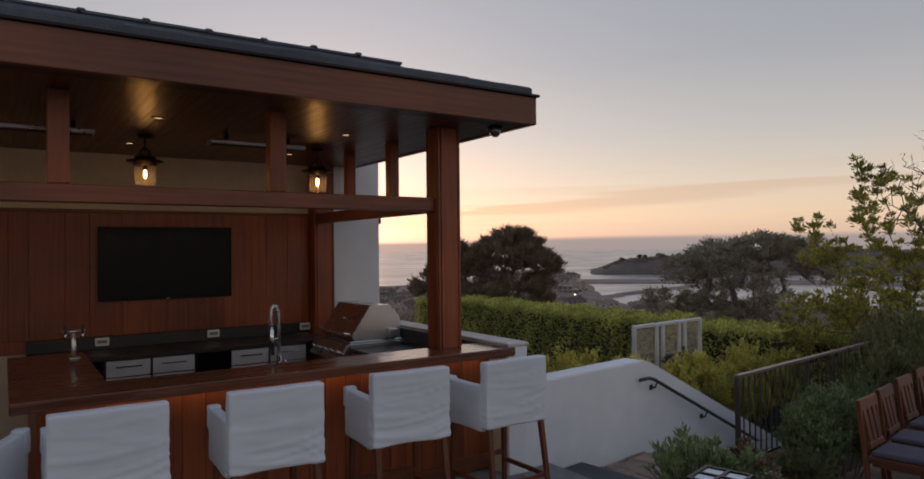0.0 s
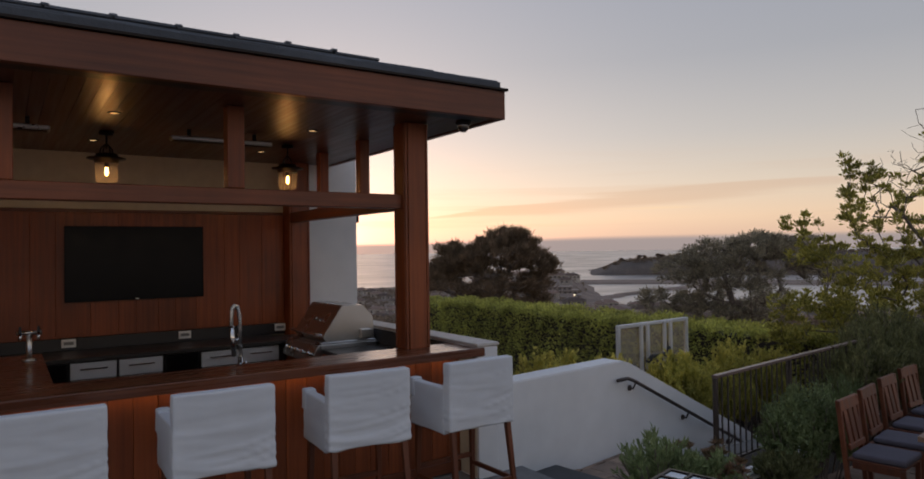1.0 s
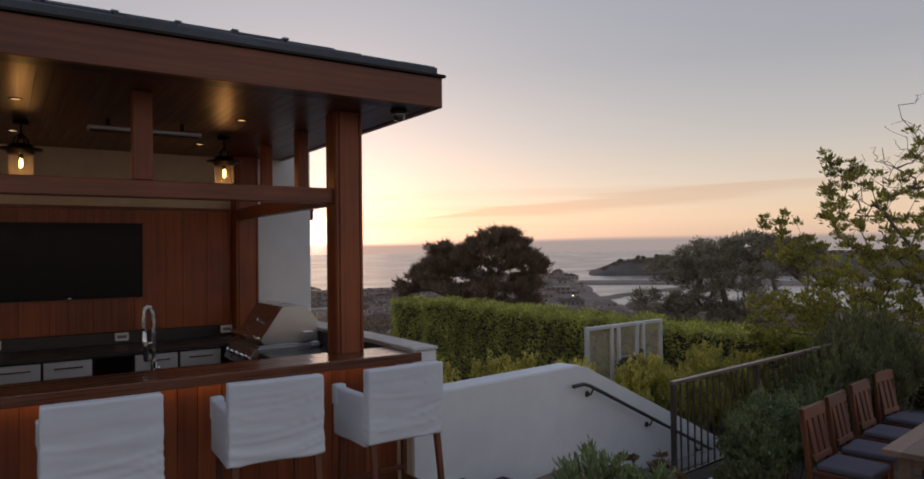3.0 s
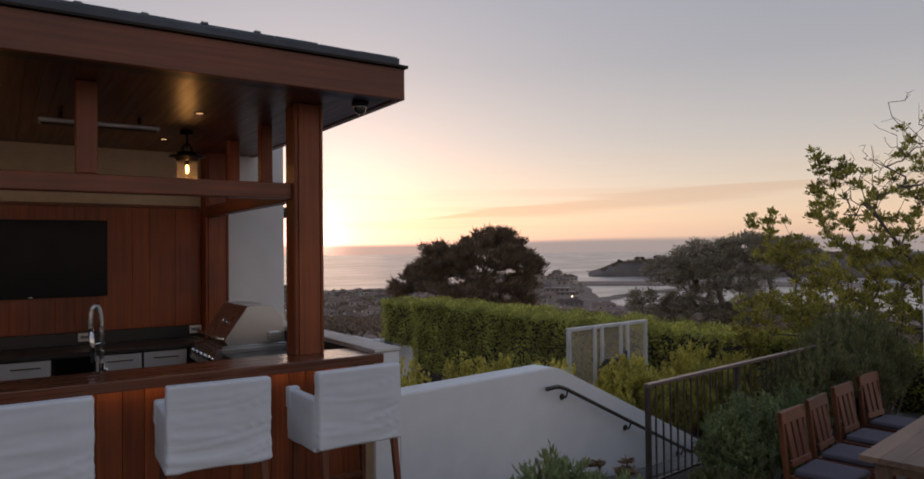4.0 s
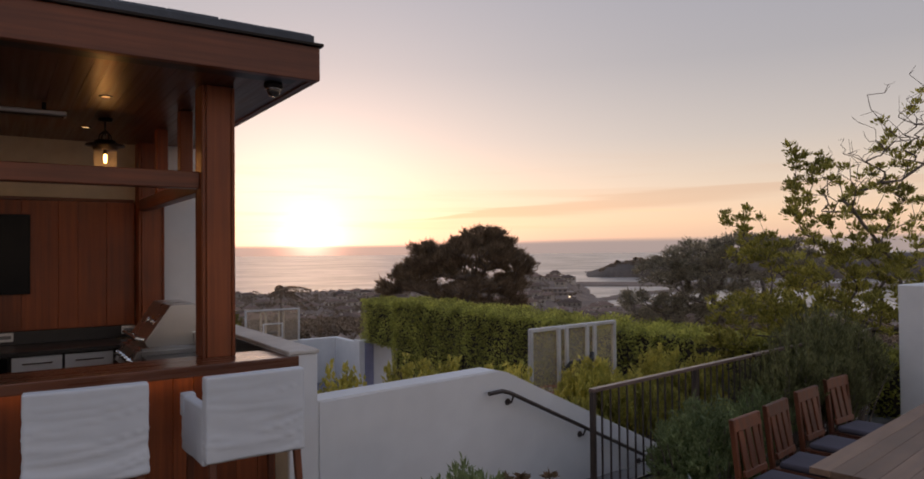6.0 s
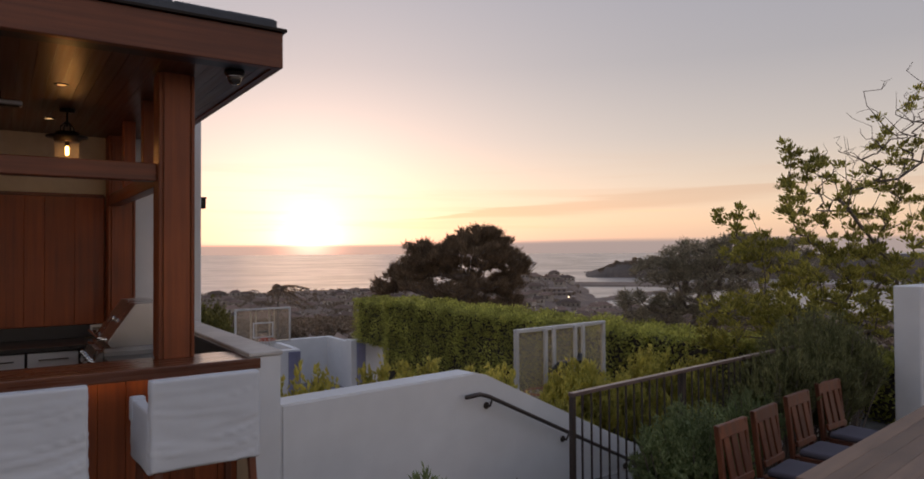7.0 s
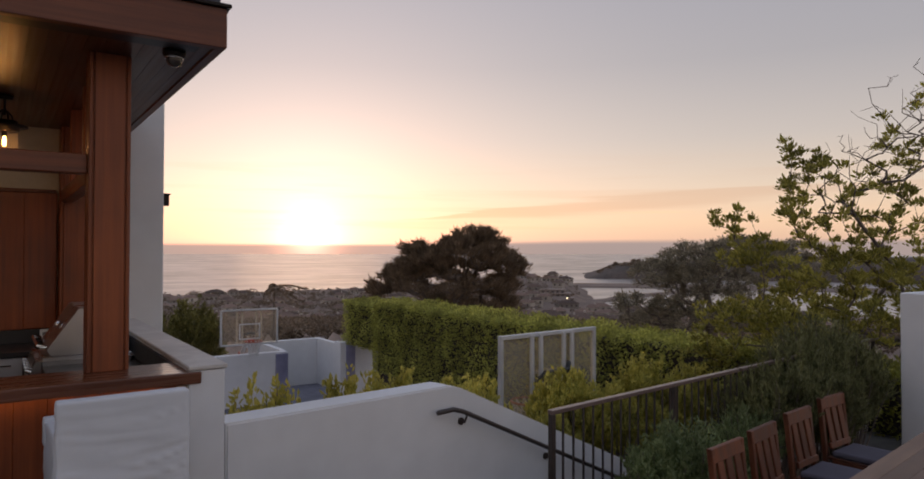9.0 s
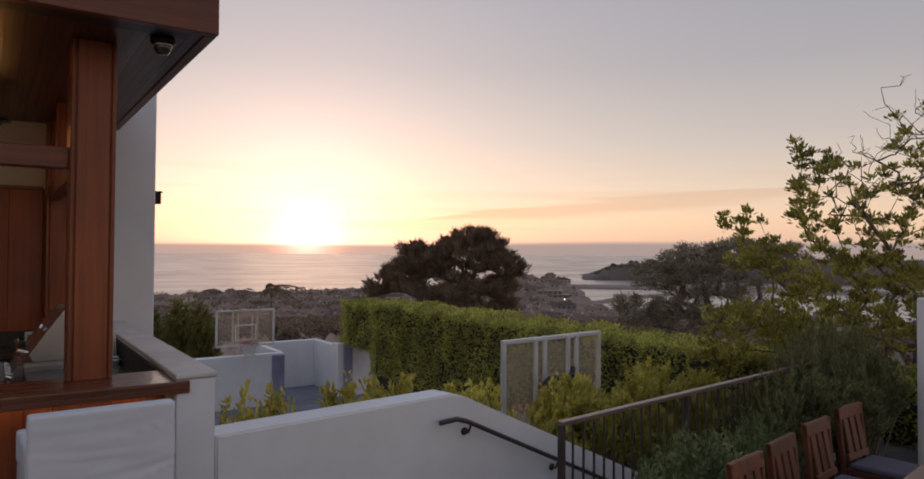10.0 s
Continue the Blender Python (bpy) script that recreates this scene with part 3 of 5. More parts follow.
# ---- distance: land, sea, headland ----
def ground_height(th, r):
    """Height of the land at a bearing in degrees from +y towards +x, and a distance."""
    if r < 33:
        return -4.6
    base = max(-4.6 - 0.098 * max(r - 34, 0), -37.6)
    coast = 640 + max(0.0, min(th, 36) - 10) * 6.0 if th < 44 else 800
    # the built-up hill beside the lagoon
    across = 1 / (1 + math.exp((th - 43.6) * 3.2)) / (1 + math.exp((34.5 - th) * 0.8))
    base = max(base, -37.6 + 15.6 * math.exp(-((r - 610) / 115) ** 2) * across)
    if r > coast:
        base -= min((r - coast) * 0.16, 14)
    # the lagoon in two ponds, a dyke between them and a sandy spit towards the sea
    bank = 44.2 + (790 - r) * 0.0048 if r > 560 else 46.3
    if th > bank and 490 < r < 792:
        base = min(base, -42)
        if abs(r - 566 - (th - 45.3) * 24) < 17:
            base = -38.3
    if th > 43 and 792 <= r < 890:
        base = -38.3
    return max(base, -60)


def land():
    ths = np.concatenate([np.arange(-180, -20, 10), np.arange(-20, 90, 0.5), np.arange(90, 181, 10)])
    rs = np.concatenate([[0.5, 5, 10, 20, 30], np.arange(36, 200, 12), np.arange(200, 860, 10), np.geomspace(880, 4950, 24)])
    rng = np.random.default_rng(2)
    vs, fs = [], []
    for r in rs:
        for th in ths:
            z = ground_height(th, r) + (rng.normal() * 0.5 if 60 < r < 560 else 0)
            a = radians(th)
            vs.append((r * math.sin(a), r * math.cos(a), z))
    n = len(ths)
    for i in range(len(rs) - 1):
        for j in range(n - 1):
            fs.append((i * n + j, i * n + j + 1, (i + 1) * n + j + 1, (i + 1) * n + j))
    return vs, fs


tagged(raw_mesh("ground", *land(), LAND, None, "", True), "dusky brown hillside running down to the coast", "ground", "", "structure")


def sea_material():
    mt = bpy.data.materials.new("evening_sea")
    mt.use_nodes = True
    nt = mt.node_tree
    N, L = nt.nodes.new, nt.links.new
    b = nt.nodes["Principled BSDF"]
    b.inputs["Base Color"].default_value = (0.20, 0.185, 0.19, 1)
    b.inputs["Roughness"].default_value = 0.3
    tc = N("ShaderNodeTexCoord")
    mp = N("ShaderNodeMapping")
    mp.inputs["Rotation"].default_value = (0, 0, radians(-8))
    mp.inputs["Scale"].default_value = (0.006, 0.035, 1)
    L(tc.outputs["Object"], mp.inputs[0])
    n = N("ShaderNodeTexNoise")
    n.inputs["Scale"].default_value, n.inputs["Detail"].default_value = 1.0, 9.0
    L(mp.outputs[0], n.inputs[0])
    # long low swells: their glints and dark troughs are painted into the base colour
    mp2 = N("ShaderNodeMapping")
    mp2.inputs["Rotation"].default_value = (0, 0, radians(-12))
    mp2.inputs["Scale"].default_value = (0.006, 0.0075, 1)
    L(tc.outputs["Object"], mp2.inputs[0])
    n2 = N("ShaderNodeTexNoise")
    n2.inputs["Scale"].default_value, n2.inputs["Detail"].default_value, n2.inputs["Roughness"].default_value = 1.0, 8.0, 0.72
    L(mp2.outputs[0], n2.inputs[0])
    rp2 = N("ShaderNodeValToRGB")
    rp2.color_ramp.elements[0].position, rp2.color_ramp.elements[0].color = 0.40, (0.12, 0.105, 0.105, 1)
    rp2.color_ramp.elements[1].position, rp2.color_ramp.elements[1].color = 0.60, (0.52, 0.46, 0.42, 1)
    L(n2.outputs[0], rp2.inputs[0])
    L(rp2.outputs[0], b.inputs["Base Color"])
    bp = N("ShaderNodeBump")
    bp.inputs["Strength"].default_value, bp.inputs["Distance"].default_value = 0.8, 0.8
    L(n.outputs[0], bp.inputs["Height"])
    L(bp.outputs[0], b.inputs["Normal"])
    return mt


SEA = sea_material()
def sea():
    rs = [200, 600, 1500, 2200, 3000, 4000, 4960]
    vs, fs, n = [(0, 0, 0)], [], 96
    for r in rs:
        z = max(0, r - 1500) * 0.0056
        vs += [(r * math.sin(2 * math.pi * k / n), r * math.cos(2 * math.pi * k / n), z) for k in range(n)]
    fs += [(0, 1 + (k + 1) % n, 1 + k) for k in range(n)]
    for i in range(len(rs) - 1):
        for k in range(n):
            a, b = 1 + i * n + k, 1 + i * n + (k + 1) % n
            fs.append((a, b, b + n, a + n))
    return vs, fs


ob = tagged(raw_mesh("water", *sea(), SEA, None, "", True), "calm grey sea under the evening sky", "sea", "", "structure")
ob.matrix_basis = pose(0, 0, -40)


# ---- things in the pavilion ----
def wrinkle(bm, amp, seed, sx=3.2, sz=13.0):
    """Pulls cloth into long shallow folds."""
    bm.normal_update()
    o = Vector((seed * 3.1, seed * 1.7, seed))
    lean = 1.1 if seed % 2 else 0.6
    for v in bm.verts:
        p = Vector((v.co.x * sx, v.co.y * sx, v.co.z * sz + v.co.x * 1.5)) + o
        sag = v.co.x * v.co.x * 5.0
        q = Vector((v.co.x * 1.1, v.co.y * 1.3, (v.co.z - sag * 0.08) * 17 - v.co.x * lean)) + o
        drag = max(0.2, 1.2 - 2.0 * max(0.0, v.co.z - 0.62))
        crease = max(0.0, 0.19 - abs(noise.noise(q))) * 3.0
        v.co += v.normal * drag * amp * (0.6 * noise.noise(p) + crease)


def cloth(x0, x1, y0, y1, z0, z1, cuts, seed, amp=0.008, bevel=0.014):
    bm = bx(x0, x1, y0, y1, z0, z1)
    bmesh.ops.bevel(bm, geom=list(bm.edges), offset=bevel, segments=3, affect="EDGES", profile=0.6)
    for _ in range(cuts):
        long = [e for e in bm.edges if e.calc_length() > 0.016]
        if not long:
            break
        bmesh.ops.subdivide_edges(bm, edges=long, cuts=1, use_grid_fill=True)
    wrinkle(bm, amp, seed)
    return bm


def make_stool(at, turn, label, seed=1):
    t = thing("bar_stool", label, "bar stool", at, "bar stools", "", turn)
    part("back_cover", cloth(-0.285, 0.285, 0.0, 0.085, 0.625, 1.10, 6, seed, 0.012), LINEN, t, "white linen slipcover", True)
    part("seat_cover", cloth(-0.225, 0.225, 0.075, 0.53, 0.60, 0.76, 3, seed + 1), LINEN, t, "", True)
    for s in (-1, 1):
        a, b = sorted((s * 0.222, s * 0.287))
        part("arm_cover", cloth(a, b, 0.07, 0.52, 0.60, 0.925, 3, seed + 2 + s), LINEN, t, "", True)
        part("arm_roll", cloth(a - 0.006, b + 0.006, 0.46, 0.535, 0.80, 0.94, 2, seed + 4), LINEN, t, "", True)
    for s in (-1, 1):
        for y0, y1 in ((0.035, -0.05), (0.47, 0.49)):
            bm = bmesh.new()
            v0 = bx(-0.02, 0.02, -0.02, 0.02, 0, 0.64, bevel=0.003)
            for v in v0.verts:
                k = 1 - v.co.z / 0.64
                v.co.x = v.co.x * (1 - 0.25 * k) + s * (0.245 + 0.015 * k)
                v.co.y = v.co.y * (1 - 0.25 * k) + y0 + (y1 - y0) * k
            bm.free()
            part("leg", v0, TEAK, t)
    for s in (-1, 1):
        part("stretcher", bx(s * 0.25 - 0.011, s * 0.25 + 0.011, -0.01, 0.47, 0.20, 0.235, bevel=0.003), TEAK, t)
    part("stretcher", bx(-0.24, 0.24, -0.022, 0.0, 0.20, 0.235, bevel=0.003), TEAK, t)
    part("stretcher", bx(-0.24, 0.24, 0.47, 0.495, 0.26, 0.295, bevel=0.003), TEAK, t)
    return t


STOOL = "white linen slipcovered bar stool with wooden legs at the bar"
s0 = make_stool((-0.135, -0.955, 0.0), 2.0, STOOL, 1)
make_stool((-0.985, -0.90, 0.0), -3.5, STOOL, 9)
make_stool((-1.91, -0.92, 0.0), -1.0, STOOL, 17)
make_stool((-2.80, -0.93, 0.0), 0.0, STOOL, 25)
copy_thing(s0, pose(-3.62, -0.72, 0, 0, 0, -24))

# television
tv = thing("television", "large black flat television mounted on wooden panelling", "television")
part("screen", bx(-2.445, -1.118, 3.035, 3.042, 1.425, 2.168, bevel=0.002), SCREEN, tv)
fr = bmesh.new()
box(fr, -2.455, -1.108, 3.03, 3.06, 2.166, 2.182, bevel=0.002)
box(fr, -2.455, -1.108, 3.03, 3.06, 1.405, 1.427, bevel=0.002)
box(fr, -2.455, -2.443, 3.03, 3.06, 1.427, 2.166, bevel=0.002)
box(fr, -1.12, -1.108, 3.03, 3.06, 1.427, 2.166, bevel=0.002)
part("bezel", fr, SCREEN, tv)
part("back_case", bx(-2.40, -1.16, 3.042, 3.067, 1.45, 2.14), PLASTIC_B, tv)
part("badge", bx(-1.80, -1.765, 3.027, 3.031, 1.411, 1.419), STEEL, tv)


# pendant lanterns
def lantern(x, y):
    t = thing("pendant_lantern", "dark bronze pendant lantern with clear glass and glowing bulb", "pendant lamp", (x, y, 0), "pendant lanterns")
    part("canopy", lathe(bmesh.new(), [(0.0, CEIL - 0.03), (0.055, CEIL - 0.03), (0.06, CEIL - 0.004), (0.0, CEIL - 0.004)]), BRONZE, t, "", True)
    part("stem", cyl(bmesh.new(), (0, 0, 2.80), (0, 0, CEIL - 0.02), 0.008), BRONZE, t)
    cage = bmesh.new()
    for k in range(4):
        a = k * math.pi / 2 + 0.4
        tube(cage, [(0.012 * math.cos(a), 0.012 * math.sin(a), 2.84), (0.05 * math.cos(a), 0.05 * math.sin(a), 2.80), (0.06 * math.cos(a), 0.06 * math.sin(a), 2.745)], 0.006, 6)
    part("cage", cage, BRONZE, t)
    part("shade", lathe(bmesh.new(), [(0.0, 2.765), (0.085, 2.758), (0.09, 2.735), (0.155, 2.722), (0.155, 2.712), (0.10, 2.708), (0.095, 2.68), (0.0, 2.68)], n=28), BRONZE, t, "", True)
    g = part("glass", lathe(bmesh.new(), [(0.086, 2.705), (0.09, 2.62), (0.088, 2.53), (0.08, 2.515), (0.0, 2.512)], n=28), GLASS, t, "clear seeded glass", True)
    g.visible_shadow = False
    part("socket", cyl(bmesh.new(), (0, 0, 2.64), (0, 0, 2.69), 0.018), BRONZE, t)
    part("bulb", lathe(bmesh.new(), [(0.0, 2.565), (0.010, 2.57), (0.014, 2.592), (0.012, 2.625), (0.009, 2.642), (0.0, 2.642)], n=14), BULB, t, "glowing filament bulb", True)
    li = bpy.data.lights.new("lantern_light", "POINT")
    li.energy, li.color, li.shadow_soft_size = LANTERN_W, (1.0, 0.46, 0.14), 0.03
    lo = new("lantern_light", li)
    lo.location = (x, y, 2.55)
    return t


LANTERN_W = 1.4
for x in (-2.22, -0.61, -3.83, -5.44):
    lantern(x, 1.68)
for x in (-2.27, -0.71, -3.83):
    for y in (0.76, 2.21):
        t = thing("downlight", "small recessed brass ceiling downlight", "downlight", (x, y, 0), "downlights")
        part("ring", lathe(bmesh.new(), [(0.032, CEIL - 0.001), (0.032, CEIL - 0.007), (0.048, CEIL - 0.005), (0.05, CEIL + 0.001)], n=24), BRONZE, t, "", True)
        part("lens", cyl(bmesh.new(), (0, 0, CEIL - 0.004), (0, 0, CEIL - 0.001), 0.031, n=20), DOWN, t, "warm glowing lens")
        li = bpy.data.lights.new("downlight_beam", "SPOT")
        li.energy, li.color, li.spot_size, li.spot_blend, li.shadow_soft_size = 3.5, (1.0, 0.6, 0.3), radians(70), 0.6, 0.03
        lo = new("downlight_beam", li)
        lo.matrix_world = pose(x, y, CEIL - 0.02)


def heater(x0, x1, y):
    t = thing("ceiling_heater", "slim grey strip heater hung under the wooden ceiling", "heater", (0, 0, 0), "ceiling heaters")
    part("body", bx(x0, x1, y - 0.055, y + 0.055, 2.845, 2.885, bevel=0.008), STEEL, t)
    part("grille", bx(x0 + 0.02, x1 - 0.02, y - 0.04, y + 0.04, 2.838, 2.847, bevel=0.002), BRONZE, t)
    for x in (x0 + 0.15, x1 - 0.15):
        part("bracket", bx(x - 0.015, x + 0.015, y - 0.01, y + 0.01, 2.884, CEIL - 0.001), BRONZE, t)


heater(-1.79, -0.93, 1.22)
heater(-3.52, -2.66, 1.22)

dome = thing("security_camera", "small dome camera with glossy cover under the roof corner", "camera", (0.20, -0.26, 0))
part("mount", lathe(bmesh.new(), [(0.0, CEIL - 0.036), (0.058, CEIL - 0.036), (0.066, CEIL - 0.02), (0.062, CEIL - 0.001), (0.0, CEIL - 0.001)], n=24), BRONZE, dome, "", True)
part("dome", ball(bmesh.new(), (0, 0, CEIL - 0.05), 0.046, 20, 12), DOME, dome, "glossy smoked dome", True)
part("ring", lathe(bmesh.new(), [(0.046, CEIL - 0.034), (0.052, CEIL - 0.036), (0.05, CEIL - 0.046), (0.046, CEIL - 0.046)], n=24), CHROME, dome, "bright chrome ring", True)

# back counter, cabinets, backsplash
bc = thing("back_worktop", "black granite worktop along the back wall", "worktop", kind="structure")
part("top", bx(-3.08, -0.36, 2.42, 3.058, 0.88, 0.92, bevel=0.004), BLACK_STONE, bc)
part("top", bx(-0.358, 0.288, 0.64, 1.46, 0.88, 0.92, bevel=0.004), BLACK_STONE, bc)
part("top", bx(-0.358, 0.288, 2.34, 2.895, 0.88, 0.92, bevel=0.004), BLACK_STONE, bc)
part("splashback", bx(-3.08, -0.18, 3.04, 3.066, 0.921, 1.045, bevel=0.003), BLACK_STONE, bc)
part("liner", bx(0.272, 0.289, 0.15, 3.025, 0.922, 1.07), SLATE, bc)
part("base", bx(-0.34, 0.288, 0.66, 2.88, 0.0, 0.878), WOOD_Z, bc)
part("base", bx(-3.06, -0.36, 2.52, 3.058, 0.0, 0.878), BLACK_STONE, bc)


def unit(x0, x1, rows, material, label):
    t = thing("drawer_unit", label, "cabinet", (0, 0, 0), "bar drawer units")
    part("body", bx(x0, x1, 2.465, 2.518, 0.1, 0.872), BLACK_STONE, t)
    for z0, z1 in rows:
        f = part("drawer_front", bx(x0 + 0.006, x1 - 0.006, 2.445, 2.464, z0, z1, bevel=0.004), material, t)
        xc, w, zc = (x0 + x1) / 2, (x1 - x0) * 0.28, (z0 + z1) / 2 + 0.02
        hb = bmesh.new()
        tube(hb, [(xc - w, 2.444, zc), (xc - w, 2.415, zc), (xc + w, 2.415, zc), (xc + w, 2.444, zc)], 0.007, 8)
        part("handle", hb, CHROME, f, "chrome handle")


three = ((0.71, 0.865), (0.42, 0.70), (0.11, 0.41))
unit(-2.455, -2.05, three, DRAWER, "stainless steel drawer unit below black worktop")
unit(-2.04, -1.635, three, DRAWER, "stainless steel drawer unit below black worktop")
unit(-1.615, -1.29, ((0.11, 0.865),), SCREEN, "black glass fridge below black worktop")
unit(-1.275, -0.87, three, DRAWER, "stainless steel drawer unit below black worktop")
unit(-0.86, -0.45, three, DRAWER, "stainless steel drawer unit below black worktop")
unit(-2.72, -2.47, ((0.11, 0.865),), SCREEN, "narrow black unit below black worktop")


SOCKET_GREY = mat("grey_socket_face", (0.22, 0.22, 0.22), (0.18, 0.18, 0.18), 0.5, bump=0.0, stain=0.05)


def outlet(x, z):
    t = thing("wall_socket", "double white power socket on the splashback", "power socket", (0, 0, 0), "wall sockets")
    part("plate", bx(x - 0.065, x + 0.065, 3.022, 3.039, z - 0.042, z + 0.042, bevel=0.006, seg=2), PLASTIC_W, t)
    part("insert", bx(x - 0.045, x + 0.045, 3.018, 3.023, z - 0.016, z + 0.016, bevel=0.002), SOCKET_GREY, t)


for x, z in ((-2.42, 0.995), (-1.31, 0.995), (-0.24, 1.0)):
    outlet(x, z)

# spring tap at the sink
tap = thing("sink_tap", "tall chrome spring tap behind the bar", "tap", (-1.44, 0.45, 0.92))
part("base", lathe(bmesh.new(), [(0.0, 0), (0.03, 0.0), (0.03, 0.02), (0.02, 0.03), (0.018, 0.16), (0.0, 0.16)], n=18), CHROME, tap, "", True)
arc = [(0, 0, 0.15), (0, 0, 0.44), (-0.008, 0, 0.51), (-0.025, -0.005, 0.555), (-0.045, -0.01, 0.562), (-0.062, -0.015, 0.54), (-0.07, -0.018, 0.47), (-0.07, -0.018, 0.40)]
part("hose", tube(bmesh.new(), arc, 0.013, 10), STEEL, tap, "", True)
coil = bmesh.new()
pts = []
for k in range(180):
    s = k / 179 * (len(arc) - 1)
    i = min(int(s), len(arc) - 2)
    p = Vector(arc[i]).lerp(Vector(arc[i + 1]), s - i)
    pts.append(p + Vector((0, 0.017 * math.cos(k * 1.1), 0)) + Vector((0.017 * math.sin(k * 1.1), 0, 0)))
tube(coil, pts, 0.003, 5)
part("spring", coil, STEEL, tap)
part("spray_head", tube(bmesh.new(), [(-0.07, -0.018, 0.41), (-0.062, -0.016, 0.30), (-0.048, -0.012, 0.17)], 0.017, 10, 0.021), CHROME, tap, "", True)
part("holder", tube(bmesh.new(), [(0, 0, 0.30), (-0.06, -0.015, 0.29)], 0.008, 8), CHROME, tap)
part("lever", tube(bmesh.new(), [(0.0, -0.02, 0.10), (0.02, -0.09, 0.13)], 0.007, 8), CHROME, tap)

beer = thing("beer_tap", "chrome double beer tap tower on the bar return", "beer tap", (-2.80, 1.38, 1.07))
part("tower", lathe(bmesh.new(), [(0.0, 0.0), (0.05, 0.0), (0.05, 0.012), (0.021, 0.02), (0.019, 0.19), (0.022, 0.20), (0.0, 0.205)], n=22), STEEL, beer, "", True)
part("manifold", cyl(bmesh.new(), (-0.085, 0, 0.215), (0.085, 0, 0.215), 0.016, n=16), STEEL, beer, "", True)
for s in (-1, 1):
    f = part("faucet", tube(bmesh.new(), [(s * 0.06, -0.02, 0.215), (s * 0.06, -0.07, 0.21), (s * 0.06, -0.085, 0.17)], 0.011, 10), CHROME, beer, "", True)
    part("handle", tube(bmesh.new(), [(s * 0.06, -0.06, 0.22), (s * 0.06, -0.05, 0.27)], 0.012, 8, 0.008), PLASTIC_B, beer)


# built-in grill
def prism(prof, y0, y1, bevel=0.006):
    bm = bmesh.new()
    a = [bm.verts.new((x, y0, z)) for x, z in prof]
    b = [bm.verts.new((x, y1, z)) for x, z in prof]
    bm.faces.new(a)
    bm.faces.new(b[::-1])
    for i in range(len(prof)):
        j = (i + 1) % len(prof)
        bm.faces.new((a[i], b[i], b[j], a[j]))
    if bevel:
        bmesh.ops.bevel(bm, geom=list(bm.edges), offset=bevel, segments=2, affect="EDGES")
    return bm


grill = thing("gas_grill", "stainless steel built-in gas grill with its hood closed", "grill")
part("hood", prism([(-0.33, 1.03), (-0.12, 1.335), (0.11, 1.335), (0.225, 1.20), (0.235, 0.985), (-0.30, 0.985)], 1.50, 2.30), STEEL, grill, "brushed steel hood")
part("firebox", bx(-0.36, 0.25, 1.48, 2.32, 0.80, 0.982, bevel=0.006), STEEL, grill)
part("control_panel", prism([(-0.46, 0.80), (-0.40, 0.945), (-0.362, 0.945), (-0.362, 0.78), (-0.44, 0.78)], 1.48, 2.32, 0.004), STEEL, grill)
part("drip_rim", bx(-0.40, 0.268, 1.465, 2.335, 0.945, 0.958, bevel=0.003), STEEL, grill)
hb = bmesh.new()
tube(hb, [(-0.33, 1.54, 1.05), (-0.39, 1.54, 1.06), (-0.39, 2.26, 1.06), (-0.33, 2.26, 1.05)], 0.013, 10)
part("handle", hb, CHROME, grill, "round chrome handle")
part("gauge", cyl(bmesh.new(), (-0.235, 1.9, 1.185), (-0.25, 1.9, 1.195), 0.024, n=18), CHROME, grill)
for k in range(5):
    y = 1.58 + k * 0.16
    part("knob", cyl(bmesh.new(), (-0.425, y, 0.868), (-0.465, y, 0.885), 0.024, 0.02, n=16), CHROME, grill)
part("motor", bx(0.06, 0.17, 1.44, 1.498, 1.0, 1.09, bevel=0.006), STEEL, grill, "small steel rotisserie motor")

sconce = thing("wall_light", "small dark box light on the white wall", "wall light")
part("body", bx(0.764, 0.834, 3.10, 3.20, 2.25, 2.36, bevel=0.006), BRONZE, sconce)
part("cap", bx(0.76, 0.844, 3.09, 3.21, 2.361, 2.376, bevel=0.003), BRONZE, sconce)


# ---- steps, landing and rails in the garden ----
WO = pose(0.54, -0.24, 0, 0, 0, 8)


def garden(name, bm, material, label, category, smooth=False):
    ob = solid(name, bm, material, label, category, "structure", smooth)
    ob.matrix_basis = WO
    return ob


garden("step_upper", bx(-0.4, 0.72, -1.1, -0.004, -0.25, -0.10, bevel=0.008), SLATE, "dark slate step beside the white wall", "step")
garden("floor_landing", bx(0.5, 1.72, -1.15, -0.004, -0.5, -0.222), MORTAR, "flagstone landing between wall and rail", "landing")
for k in range(9):
    garden("step_lower", bx(1.72 + k * 0.34, 2.08 + k * 0.34, -1.1, -0.004, -3.0, -0.36 - k * 0.155, bevel=0.008), FLAG, "stone step going down along the white wall", "step")

hr = thing("handrail", "dark iron handrail bracketed to the white wall", "handrail", kind="structure")
hr.matrix_basis = WO
part("rail", tube(bmesh.new(), [(1.60, -0.075, 0.553), (1.76, -0.075, 0.556), (1.86, -0.075, 0.525), (5.0, -0.075, -0.945)], 0.019, 10), IRON, hr, "", True)
for u in (1.90, 2.92, 3.94):
    z = 0.505 - (u - 1.90) * 0.468
    part("bracket", tube(bmesh.new(), [(u, -0.002, z - 0.075), (u, -0.05, z - 0.075), (u, -0.075, z - 0.02)], 0.009, 8), IRON, hr)
    part("rosette", cyl(bmesh.new(), (u, -0.001, z - 0.075), (u, -0.012, z - 0.075), 0.03, n=14), IRON, hr)

